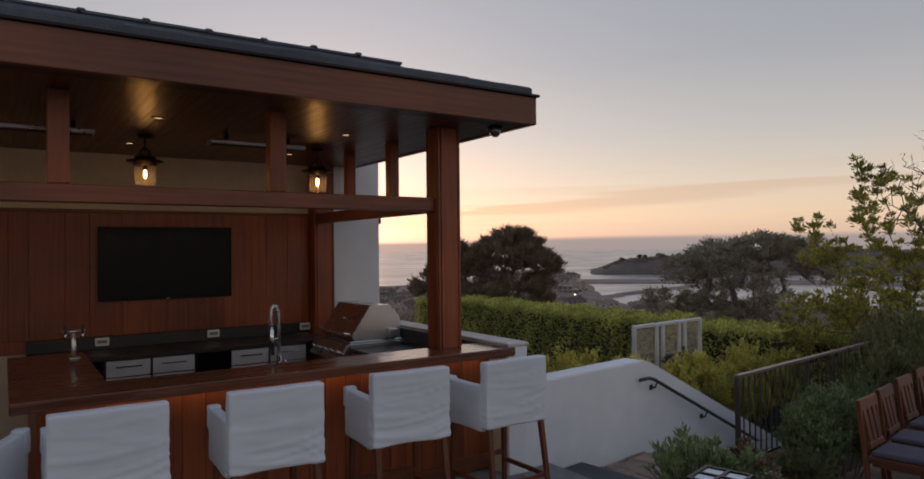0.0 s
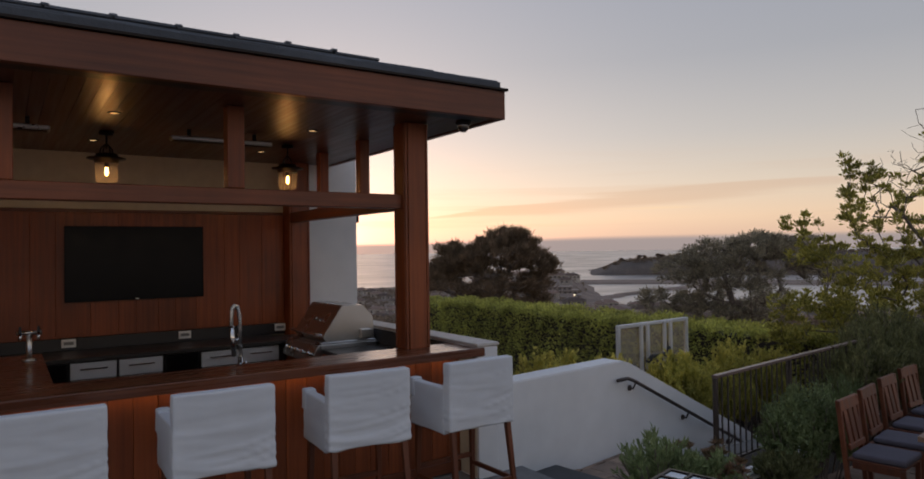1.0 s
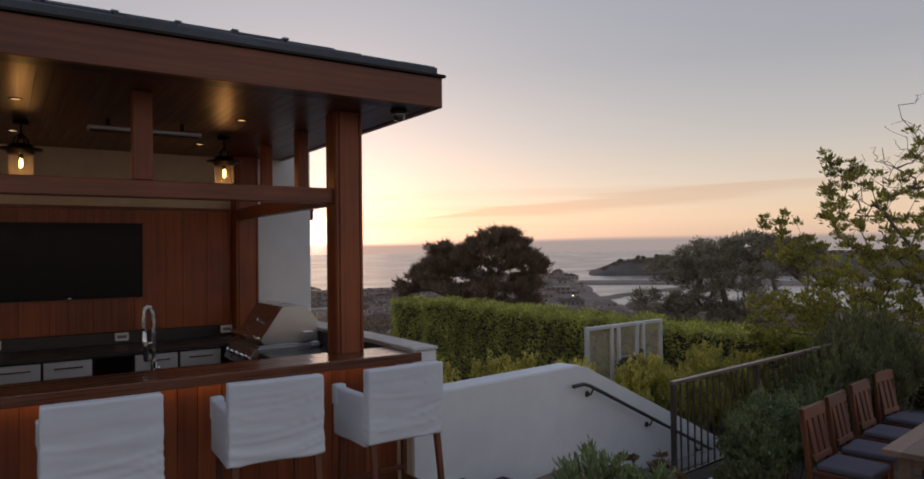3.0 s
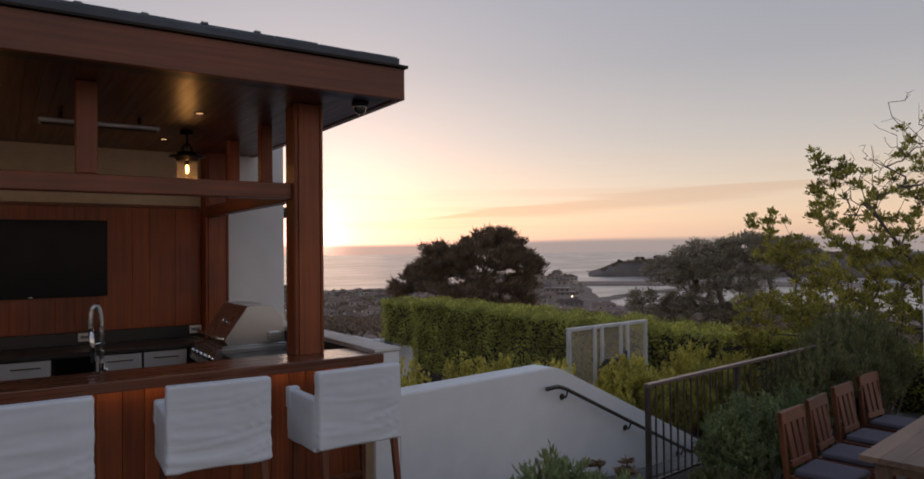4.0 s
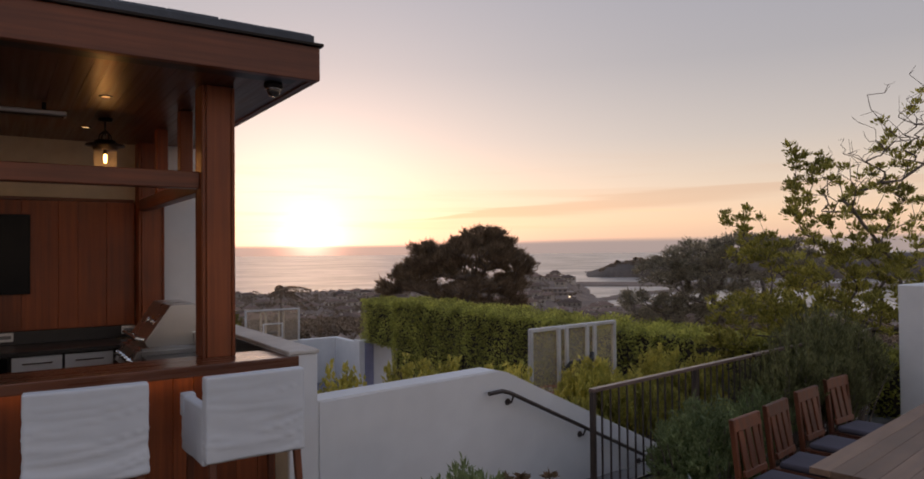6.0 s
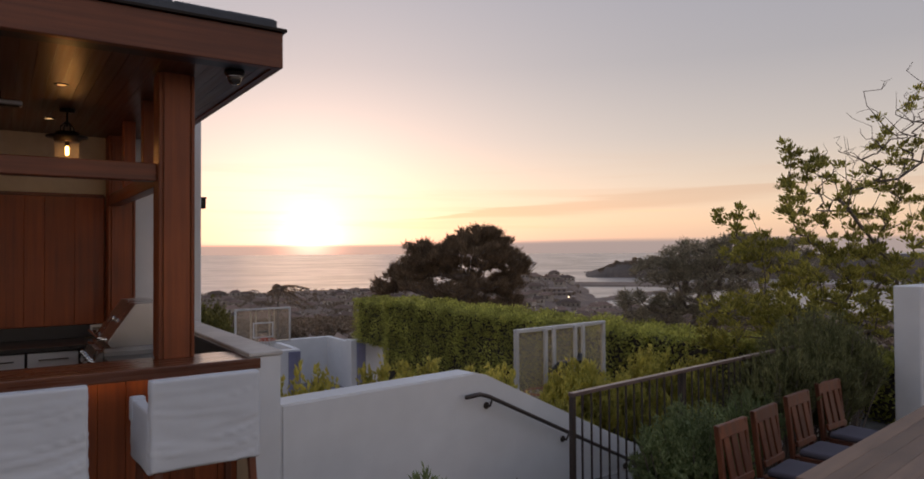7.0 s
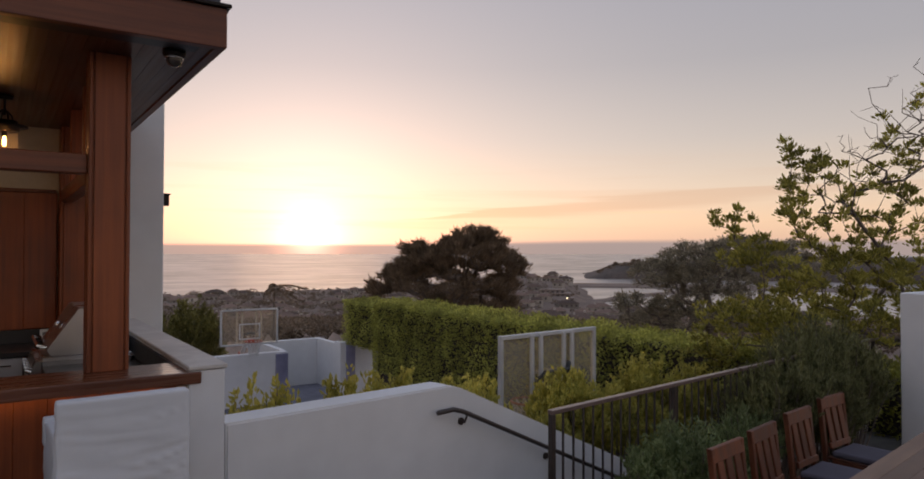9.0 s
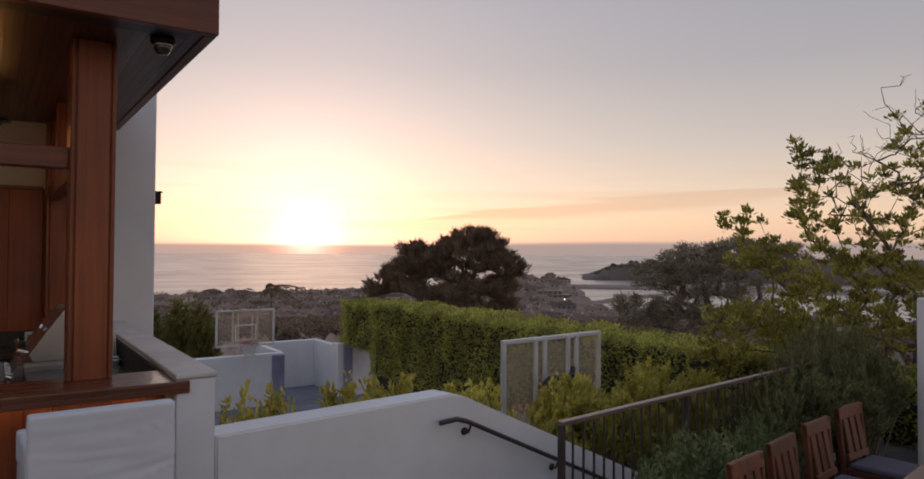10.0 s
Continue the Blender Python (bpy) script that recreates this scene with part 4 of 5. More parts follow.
RO = pose(2.545, -0.923, 0, 0, 0, 6.6)
rail = thing("garden_railing", "dark iron railing with slim upright bars", "railing", kind="structure")
rail.matrix_basis = RO
part("top_rail", bx(-0.02, 6.2, -0.026, 0.026, 0.655, 0.685, bevel=0.004), RAIL_LIT, rail)
part("bottom_rail", bx(0.0, 6.2, -0.012, 0.012, -0.17, -0.145, bevel=0.003), IRON, rail)
barm = mesh_of("bar", bx(-0.006, 0.006, -0.006, 0.006, -0.146, 0.656), IRON)
u = 0.115
while u < 6.1:
    ob = new("bar", barm)
    ob.parent = rail
    ob.matrix_basis = pose(u, 0, 0)
    u += 0.112
for u in (0.0, 1.52, 3.04, 4.56, 6.08):
    part("post", bx(u - 0.02, u + 0.02, -0.02, 0.02, -0.36, 0.654, bevel=0.003), IRON, rail)
kerb = solid("kerb", bx(0.10, 6.3, -0.06, 0.07, -0.6, -0.33, bevel=0.01), STUCCO, "low white kerb under the railing", "kerb")
kerb.matrix_basis = RO

rs = random.Random(4)
fl = bpy.data.objects["floor_landing"]


def flagstones(parent, u0, u1, v0, v1, z, size, mats):
    """Uneven flat stones with recessed joints."""
    v = v0
    while v < v1 - 0.05:
        d = min(size * rs.uniform(0.7, 1.2), v1 - v)
        u = u0
        while u < u1 - 0.05:
            w = min(size * rs.uniform(0.7, 1.6), u1 - u)
            bm = bx(u + 0.008, u + w - 0.008, v + 0.008, v + d - 0.008, z - 0.03, z + rs.uniform(-0.004, 0.005), bevel=0.006)
            for p in bm.verts:
                p.co.x += rs.uniform(-0.012, 0.012)
                p.co.y += rs.uniform(-0.012, 0.012)
            part("stone", bm, rs.choice(mats), parent)
            u += w
        v += d


flagstones(fl, 0.72, 1.72, -1.1, -0.02, -0.2, 0.26, [FLAG])
flagstones(bpy.data.objects["floor_terrace"], -1.6, 0.78, -3.2, -0.31, 0.0, 0.55, [PAVER])
flagstones(bpy.data.objects["floor_lower"], 2.4, 7.3, -2.6, -1.25, LOW, 0.42, [FLAG])


# ---- dining set on the lower terrace ----
def dining_chair(at, turn):
    t = thing("dining_chair", "reddish teak slatted dining chair with dark blue cushion", "chair", at, "dining chairs", "", turn)
    # local: back at y = 0, seat towards -y
    for s in (-1, 1):
        bm = bx(-0.02, 0.02, -0.02, 0.02, 0.0, 0.884, bevel=0.004)
        for v in bm.verts:
            v.co.y += 0.09 * max(0, v.co.z - 0.42) / 0.45 - 0.07
            v.co.x += s * 0.205
        part("rear_leg", bm, TEAK, t)
        part("front_leg", bx(s * 0.205 - 0.02, s * 0.205 + 0.02, -0.50, -0.46, 0.0, 0.369, bevel=0.004), TEAK, t)
        part("side_rail", bx(s * 0.205 - 0.014, s * 0.205 + 0.014, -0.46, -0.09, 0.31, 0.369, bevel=0.003), TEAK, t)

    def lean(bm):
        for v in bm.verts:
            v.co.y += 0.09 * max(0, v.co.z - 0.42) / 0.45 - 0.07
        return bm

    part("top_rail", lean(bx(-0.225, 0.225, -0.016, 0.016, 0.79, 0.886, bevel=0.006)), TEAK, t)
    part("lower_rail", lean(bx(-0.185, 0.185, -0.013, 0.013, 0.455, 0.505, bevel=0.004)), TEAK, t)
    for k in range(3):
        x = -0.118 + k * 0.118
        part("slat", lean(bx(x - 0.040, x + 0.040, -0.009, 0.009, 0.49, 0.795, bevel=0.003)), TEAK, t)
    part("seat", bx(-0.22, 0.22, -0.50, -0.05, 0.37, 0.392, bevel=0.004), TEAK, t)
    part("cushion", cloth(-0.215, 0.215, -0.51, -0.085, 0.393, 0.45, 3, 3, 0.003, 0.024), CUSHION, t, "dark blue seat cushion", True)
    return t


CHAIR_AT = [(3.46, -1.675), (4.09, -1.545), (4.82, -1.40), (5.60, -1.265)]
c0 = dining_chair((CHAIR_AT[0][0], CHAIR_AT[0][1], LOW), 8)
for (x, y), a in zip(CHAIR_AT[1:], (10, 7, 3)):
    copy_thing(c0, pose(x, y, LOW, 0, 0, a))
tb = thing("dining_table", "long weathered wooden dining table on the lower terrace", "table", (2.93, -2.46, LOW), "", "", 8.5)
for k in range(8):
    part("plank", bx(0.0, 3.4, -1.02 + k * 0.128, -1.02 + k * 0.128 + 0.1265, 0.745, 0.787, bevel=0.003), TABLE_WOOD, tb)
for x in (0.12, 3.28):
    for y in (-0.92, -0.12):
        part("leg", bx(x - 0.04, x + 0.04, y - 0.04, y + 0.04, 0, 0.744, bevel=0.005), TABLE_WOOD, tb)
part("apron", bx(0.1, 3.3, -0.95, -0.09, 0.665, 0.744), TABLE_WOOD, tb)

solid("wall_end", bx(7.47, 9.6, -1.30, -1.02, -0.6, 1.34, bevel=0.012), STUCCO, "white stucco wall at the end of the dining terrace", "wall")
er = thing("wall_handrail", "slim dark iron handrail before the white wall", "handrail")
part("rail", tube(bmesh.new(), [(7.38, -1.42, 0.18), (8.0, -1.45, 0.95), (8.6, -1.48, 1.05)], 0.018, 8), IRON, er)
part("post", tube(bmesh.new(), [(7.40, -1.42, LOW), (7.40, -1.42, 0.20)], 0.018, 8), IRON, er)

fl_l = thing("floor_lantern", "square floor lantern with frosted panes and dark frame", "lantern", (0.12, -2.47, -0.02), "", "", 14)
for sx in (-1, 1):
    for sy in (-1, 1):
        part("post", bx(sx * 0.125 - 0.012, sx * 0.125 + 0.012, sy * 0.125 - 0.012, sy * 0.125 + 0.012, 0.0, 0.60), BRONZE, fl_l)
part("base", bx(-0.137, 0.137, -0.137, 0.137, 0.0, 0.03, bevel=0.004), BRONZE, fl_l)
top = bmesh.new()
for a, b, c, d in ((-0.14, 0.14, -0.14, -0.122), (-0.14, 0.14, 0.122, 0.14), (-0.14, -0.122, -0.122, 0.122), (0.122, 0.14, -0.122, 0.122), (-0.009, 0.009, -0.122, 0.122), (-0.122, -0.009, -0.009, 0.009), (0.009, 0.122, -0.009, 0.009)):
    box(top, a, b, c, d, 0.602, 0.63)
part("top_frame", top, BRONZE, fl_l)
for sx in (-1, 1):
    for sy in (-1, 1):
        a, b = sorted((sx * 0.01, sx * 0.121))
        c, d = sorted((sy * 0.01, sy * 0.121))
        part("pane", bx(a, b, c, d, 0.61, 0.618), FROST, fl_l, "frosted glass pane")
for k in range(4):
    bm = bx(-0.112, 0.112, -0.131, -0.126, 0.032, 0.6)
    bm.transform(Matrix.Rotation(k * math.pi / 2, 4, "Z"))
    part("pane", bm, FROST, fl_l, "frosted glass pane")


# ---- planting ----
def bush(name, label, at, size, stems, per, length, width, material, rng, upright=0.6, group="", turn=0.0, base_r=0.25):
    """A shrub: stems that spread from the base, with leaves along their outer part."""
    t = thing(name, label, "shrub", at, group)
    sx, sy, sz = size
    a = rng.uniform(0, 2 * np.pi, stems)
    rad = np.sqrt(rng.uniform(0, 1, stems))
    tipx, tipy = np.cos(a) * rad * sx, np.sin(a) * rad * sy
    top = sz * (np.sqrt(np.clip(1 - (rad * 0.92) ** 2, 0, 1)) ** (1.4 - upright)) * rng.uniform(0.72, 1.06, stems)
    tip = np.stack([tipx, tipy, top], 1)
    base = np.stack([tipx * base_r, tipy * base_r, np.zeros(stems)], 1)
    k = rng.uniform(0.3, 1.0, (stems, per)) ** 0.7
    bend = np.stack([tipx * 0.25, tipy * 0.25, -0.12 * sz * np.ones(stems)], 1)
    pos = base[:, None] + (tip - base)[:, None] * k[..., None] - bend[:, None] * (k * (1 - k) * 2.0)[..., None]
    pos = pos.reshape(-1, 3) + rng.normal(size=(stems * per, 3)) * width * 0.5
    way = np.repeat(tip - base, per, 0)
    way /= np.linalg.norm(way, axis=1, keepdims=True)
    way = way * (0.5 + upright) + rng.normal(size=way.shape) * 0.55
    v, f = leaves(pos, way, length, width, rng)
    raw_mesh("foliage", v, f, material, t)
    bm = bmesh.new()
    for b, e in list(zip(base, tip))[:min(stems, 40)]:
        tube(bm, [b, (b + e) / 2 + (0, 0, 0.04), e * 0.97 + b * 0.03], 0.010, 4, 0.003)
    tagged(part("wood", bm, BARK, t), "", "", "", "stuff")
    return t


def grow(clusters, trunk, step, tip_r, rng, wiggle=0.08, droop=0.6):
    """Limbs that join every cluster to the nearest wood below it. Returns verts and faces."""
    pos, par = [np.array(trunk[0], float)], [-1]
    for p in trunk[1:]:
        pos.append(np.array(p, float))
        par.append(len(pos) - 2)
    order = np.argsort(np.linalg.norm(clusters - np.array(trunk[-1]), axis=1))
    ends = []
    for i in order:
        c = clusters[i]
        P = np.array(pos)
        d = np.linalg.norm(P - c, axis=1) + droop * np.maximum(0, P[:, 2] - c[2] + 0.1 * np.linalg.norm(P - c, axis=1))
        j = int(np.argmin(d))
        n = max(1, int(np.linalg.norm(pos[j] - c) / step))
        s = pos[j]
        for k in range(1, n + 1):
            q = s + (c - s) * k / n + (rng.normal(size=3) * wiggle * step if k < n else 0)
            pos.append(q)
            par.append(j)
            j = len(pos) - 1
        ends.append(j)
    cnt = np.zeros(len(pos))
    for e in ends:
        while e >= 0:
            cnt[e] += 1
            e = par[e]
    r = tip_r * np.maximum(cnt, 1) ** 0.44
    vs, fs = [], []
    for i in range(1, len(pos)):
        p, q = pos[par[i]], pos[i]
        d = q - p
        L = np.linalg.norm(d)
        if L < 1e-5:
            continue
        d /= L
        a = np.cross(d, (0.3, 0.5, 0.81))
        a /= np.linalg.norm(a) + 1e-9
        b = np.cross(d, a)
        o = len(vs)
        r0 = min(r[par[i]], r[i] * 1.6)
        for rr, cc in ((r0, p), (r[i], q + d * r[i] * 0.3)):
            for k in range(6):
                t = 2 * np.pi * k / 6
                vs.append((cc + rr * (np.cos(t) * a + np.sin(t) * b)).tolist())
        fs += [(o + k, o + (k + 1) % 6, o + 6 + (k + 1) % 6, o + 6 + k) for k in range(6)]
        fs.append(tuple(o + 6 + k for k in range(6)))
    return vs, fs


def tree(name, label, clusters, trunk, step, tip_r, per, spread, length, width, material, rng, out=1.0, up=0.3, centre=None, wiggle=0.08, droop=0.6):
    t = thing(name, label, "tree", tuple(trunk[0]))
    o = np.array(trunk[0], float)
    cl = np.asarray(clusters) - o
    raw_mesh("trunk", *grow(cl, [np.array(p) - o for p in trunk], step, tip_r, rng, wiggle, droop), BARK, t, "", True)
    n = len(cl)
    c = np.repeat(cl, per, 0)
    j = rng.normal(size=(n * per, 3)) * spread * np.array([1, 1, 0.7])
    mid = cl.mean(0) if centre is None else np.array(centre) - o
    way = (c - mid) / (np.linalg.norm(c - mid, axis=1, keepdims=True) + 1e-6) * out * 0.5 + j / spread * 0.6 + np.array([0, 0, up])
    v, f = leaves(c + j * 0.6, way, length, width, rng)
    raw_mesh("crown", v, f, material, t)
    return t


def ellipsoid_points(n, c, s, rng, shell=0.5, flat=1.0):
    p = rng.normal(size=(n, 3))
    p /= np.linalg.norm(p, axis=1, keepdims=True)
    p *= (shell + (1 - shell) * rng.uniform(0, 1, (n, 1))) ** (1 / 2)
    return np.array(c) + p * np.array(s)


# tall dark pine beyond the hedge
g = np.random.default_rng(11)
VS, VD = np.array((0.8312, -0.556, 0.0)), np.array((0.556, 0.8312, 0.0))


def clumps(o, rows, deep, shell, rng):
    """Places for leaf clusters round o: rows of (sideways, height, half width, half height, how many)."""
    out = []
    for a, h, w, hh, n in rows:
        p = rng.normal(size=(n, 3))
        p /= np.linalg.norm(p, axis=1, keepdims=True)
        p *= (shell + (1 - shell) * rng.uniform(0, 1, (n, 1))) ** 0.5
        out.append(np.array((o[0], o[1], 0.0)) + (a + p[:, :1] * w) * VS + p[:, 1:2] * w * deep * VD + (h + p[:, 2:] * hh) * np.array((0, 0, 1.0)))
    return np.concatenate(out)


PINE = (20.3, 27.3)
cl = clumps(PINE, [(0.9, 1.55, 2.1, 1.0, 95), (1.3, 2.50, 1.15, 0.5, 42), (0.2, 2.05, 0.8, 0.45, 20), (-1.9, 1.15, 1.3, 0.75, 48), (-2.1, 1.85, 0.7, 0.35, 16), (-3.5, 0.0, 0.95, 0.6, 30),
                   (-4.2, -0.5, 0.5, 0.35, 10), (3.0, 1.1, 0.9, 0.7, 34), (3.7, 0.75, 0.5, 0.25, 8), (2.7, 2.0, 0.5, 0.35, 10), (2.7, -0.2, 0.9, 0.6, 28), (2.9, -1.3, 0.7, 0.6, 20),
                   (-1.0, 1.1, 1.2, 0.8, 50), (-2.6, 0.55, 1.1, 0.65, 40), (-0.6, -0.2, 2.7, 0.8, 80), (0.4, -1.5, 2.6, 0.6, 50)], 0.9, 0.45, g)
tree("pine_tree", "broad dark pine tree behind the clipped hedge", cl, [(PINE[0], PINE[1], -5.6), (PINE[0] - 0.1, PINE[1], -3.6), (PINE[0] + 0.1, PINE[1], -2.2), (PINE[0] + 0.3, PINE[1] - 0.2, -0.8)],
     0.45, 0.018, 80, 0.21, 0.32, 0.045, GREEN_PINE, g, 1.0, 1.3)

# wide umbrella pine further off
g = np.random.default_rng(12)


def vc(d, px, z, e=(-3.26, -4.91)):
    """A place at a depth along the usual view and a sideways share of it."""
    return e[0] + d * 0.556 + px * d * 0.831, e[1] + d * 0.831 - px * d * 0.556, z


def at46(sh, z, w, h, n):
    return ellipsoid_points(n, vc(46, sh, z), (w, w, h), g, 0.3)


parts = [at46(0.37, 1.1, 2.2, 1.1, 90), at46(0.435, 1.75, 2.1, 0.95, 80), at46(0.325, 0.3, 1.9, 0.9, 55), at46(0.40, -0.1, 3.4, 0.8, 70), at46(0.495, 1.3, 1.9, 1.1, 60),
         at46(0.467, 1.75, 1.5, 0.75, 45), at46(0.40, -1.3, 3.8, 0.7, 60), at46(0.285, -1.5, 1.1, 0.55, 20), at46(0.33, -1.7, 1.3, 0.45, 18), at46(0.53, 0.2, 1.6, 1.2, 40), at46(0.365, -2.6, 2.2, 0.8, 50), at46(0.445, -2.5, 2.4, 0.8, 55), at46(0.30, -2.5, 1.3, 0.5, 22)]
b = vc(46, 0.40, -6.5)
tree("umbrella_pine", "wide grey-green pine with open branching limbs", np.concatenate(parts), [b, vc(46, 0.402, -4.6), vc(46, 0.398, -3.2), vc(46, 0.40, -2.2)],
     0.6, 0.018, 60, 0.27, 0.26, 0.06, GREEN_PINE2, g, 1.0, 0.6)

# broad-leaved garden tree beside the railing: leaf rosettes at the ends of fine twigs
g = np.random.default_rng(13)
GT = (9.7, -0.1)
rows = [(-2.2, 0.78, 0.75, 0.40, 62), (-2.6, 0.42, 0.42, 0.26, 24), (-1.35, 0.95, 1.0, 0.55, 90), (-0.5, 1.1, 1.1, 0.7, 115), (0.35, 1.3, 1.2, 0.95, 130), (-2.35, 2.22, 0.30, 0.22, 13),
        (-2.1, 1.72, 0.45, 0.30, 30), (-1.3, 1.65, 0.8, 0.38, 45), (-0.6, 1.9, 0.8, 0.5, 45), (-1.45, 2.75, 0.26, 0.40, 16), (-1.5, 2.35, 0.30, 0.3, 12), (-1.5, 3.15, 0.20, 0.22, 8), (-1.05, 2.95, 0.35, 0.35, 11), (-0.8, 2.45, 0.5, 0.45, 20),
        (-0.2, 2.6, 0.5, 0.7, 24), (0.5, 2.7, 0.7, 0.8, 30), (-0.3, 3.5, 0.2, 0.4, 5), (0.4, 3.6, 0.5, 0.5, 10)]
gt = tree("garden_tree", "spreading green garden tree with leaf clusters and bare twigs", clumps(GT, rows, 1.1, 0.1, g),
          [(9.7, -0.1, -1.2), (9.66, -0.1, -0.4), (9.7, -0.05, 0.1), (9.74, -0.12, 0.55)], 0.24, 0.0024, 30, 0.050, 0.074, 0.032, GREEN_TREE, g, 0.6, 0.8, centre=(9.7, -0.1, -0.4), wiggle=0.04, droop=1.8)
# bare twigs that stand over the crown
g = np.random.default_rng(14)
e = clumps((0, 0), [(-1.0, 2.7, 0.7, 0.6, 40), (-0.6, 3.1, 0.6, 0.7, 50), (-0.1, 3.5, 0.6, 0.8, 60), (0.5, 3.7, 0.6, 0.9, 50)], 0.9, 0.1, g) + np.array((0, 0, 1.2))
tagged(raw_mesh("bare_twig", *grow(e, [(0, 0, 1.5), (0.0, -0.05, 2.0), (-0.05, 0.0, 2.6)], 0.2, 0.0024, g, 0.05, 2.2), BARK, gt), "fine bare twigs", "", "", "stuff")


def hedge(name, label, x0, x1, y0, y1, z0, z1, density, seed, bare=1.0):
    t = thing(name, label, "hedge", (0, 0, 0))
    rng = np.random.default_rng(seed)
    # dark filler box: gives the gaps between leaves their inner shade
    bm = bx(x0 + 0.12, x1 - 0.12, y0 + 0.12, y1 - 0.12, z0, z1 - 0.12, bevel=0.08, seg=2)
    part("core", bm, SOIL, t, "plain dark box for the shaded inside of the hedge")
    P, W = [], []
    for axis, val, a, bb in (("x", x0, (y0, y1), (z0 + bare, z1)), ("z", z1, (x0, x1), (y0, y1)), ("y", y1, (x0, x1), (z0 + bare * 0.5, z1)), ("y", y0, (x0, x1), (z0 + bare, z1))):
        n = int(density * (a[1] - a[0]) * (bb[1] - bb[0]))
        u, v = rng.uniform(*a, n), rng.uniform(*bb, n)
        dep = rng.uniform(-0.02, 0.17, n)
        bump = np.array([noise.noise(Vector((p * 1.6, q * 1.6, seed))) * 0.10 + noise.noise(Vector((p * 4.0, q * 1.6, seed))) * 0.11 for p, q in zip(u, v)])
        dep = dep - bump
        if axis == "x":
            P.append(np.stack([val + dep, u, v], 1))
            W.append(np.tile((-1, 0, 0.45), (n, 1)))
        elif axis == "z":
            P.append(np.stack([u, v, val - dep], 1))
            W.append(np.tile((0, 0, 1.0), (n, 1)))
        else:
            s = 1 if val == y1 else -1
            P.append(np.stack([u, val - s * dep, v], 1))
            W.append(np.tile((0, s, 0.45), (n, 1)))
    P, W = np.concatenate(P), np.concatenate(W)
    W = W + rng.normal(size=W.shape) * 0.7
    v, f = leaves(P, W, 0.075, 0.042, rng)
    raw_mesh("foliage", v, f, GREEN_HEDGE, t)
    return t


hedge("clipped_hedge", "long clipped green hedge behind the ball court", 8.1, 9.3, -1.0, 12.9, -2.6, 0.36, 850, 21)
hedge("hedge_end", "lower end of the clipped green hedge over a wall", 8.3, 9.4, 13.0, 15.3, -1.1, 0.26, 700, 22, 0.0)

g = np.random.default_rng(31)
PIT = "upright yellow-green shrub behind the white garden wall"
for u, v, r, top, n in ((0.32, 0.62, 0.36, 0.86, 52), (0.75, 0.80, 0.24, 0.74, 26), (1.35, 0.75, 0.30, 0.80, 36), (1.62, 0.80, 0.26, 0.72, 30), (1.95, 0.85, 0.30, 0.70, 34), (2.6, 0.80, 0.34, 0.58, 40),
                        (3.1, 1.0, 0.32, 0.46, 40), (4.40, 0.95, 0.50, 0.38, 95), (3.7, 0.62, 0.32, 0.10, 40), (4.95, 0.70, 0.35, 0.15, 46), (5.45, 0.65, 0.35, 0.04, 46), (6.35, 0.65, 0.36, 0.08, 40), (5.6, 0.9, 0.30, 0.38, 32), (6.15, 1.0, 0.35, 0.40, 32), (6.9, 0.8, 0.4, 0.28, 32)):
    x, y = site(u, v)
    bush("yellow_shrub", PIT, (x, y, -0.9), (r, r, top + 0.9), int(n * 2.6), 52, 0.062, 0.030, GREEN_PITTO, g, 0.9, "yellow shrubs", base_r=0.5)
solid("ground_bed", bx(0.51, 8.0, 0.15, 1.6, -2.6, -0.9), SOIL, "dark planting bed behind the garden wall", "ground")
OLV = "rounded grey-green shrub beside the railing"
bush("olive_shrub", OLV, (3.60, -1.20, LOW), (0.60, 0.44, 0.90), 380, 46, 0.05, 0.017, GREEN_OLIVE, g, 0.5, "grey shrubs", base_r=0.65)
bush("olive_shrub", OLV, (4.75, -0.95, LOW), (0.5, 0.3, 0.80), 150, 40, 0.06, 0.012, GREEN_OLIVE, g, 0.8, "grey shrubs", base_r=0.3)
ROS = "tall dark rosemary shrub beside the dining chairs"
for x, y, r, h in ((5.45, -0.80, 0.75, 1.10), (6.15, -0.62, 0.70, 1.25), (6.75, -0.80, 0.6, 1.25), (7.0, -0.35, 0.75, 1.42), (6.0, -0.98, 0.5, 1.0)):
    bush("rosemary_shrub", ROS, (x, y, LOW), (r, r * 0.7, h), 230, 70, 0.065, 0.012, GREEN_ROSE, g, 1.0, "rosemary shrubs", base_r=0.35)
bush("rosemary_shrub", "low dark rosemary shrub at the foot of the railing", (3.02, -1.32, LOW), (0.34, 0.30, 0.36), 150, 46, 0.055, 0.011, GREEN_ROSE, g, 0.9, "rosemary shrubs", base_r=0.5)
solid("ground_border", bx(2.6, 7.4, -1.36, -0.30, -0.6, LOW - 0.004), SOIL, "dark soil border between chairs and railing", "ground")
solid("planter_bed", bx(0.45, 1.9, -2.6, -1.32, -0.4, 0.06, bevel=0.02), SOIL, "raised bed of dark soil at the terrace edge", "ground")
for x, y, r, h in ((0.72, -1.78, 0.30, 0.56), (1.02, -1.98, 0.24, 0.42)):
    bush("olive_shrub", "young grey-green shrub at the terrace edge", (x, y, 0.05), (r, r, h), 70, 34, 0.055, 0.016, GREEN_OLIVE, g, 0.9, "grey shrubs")
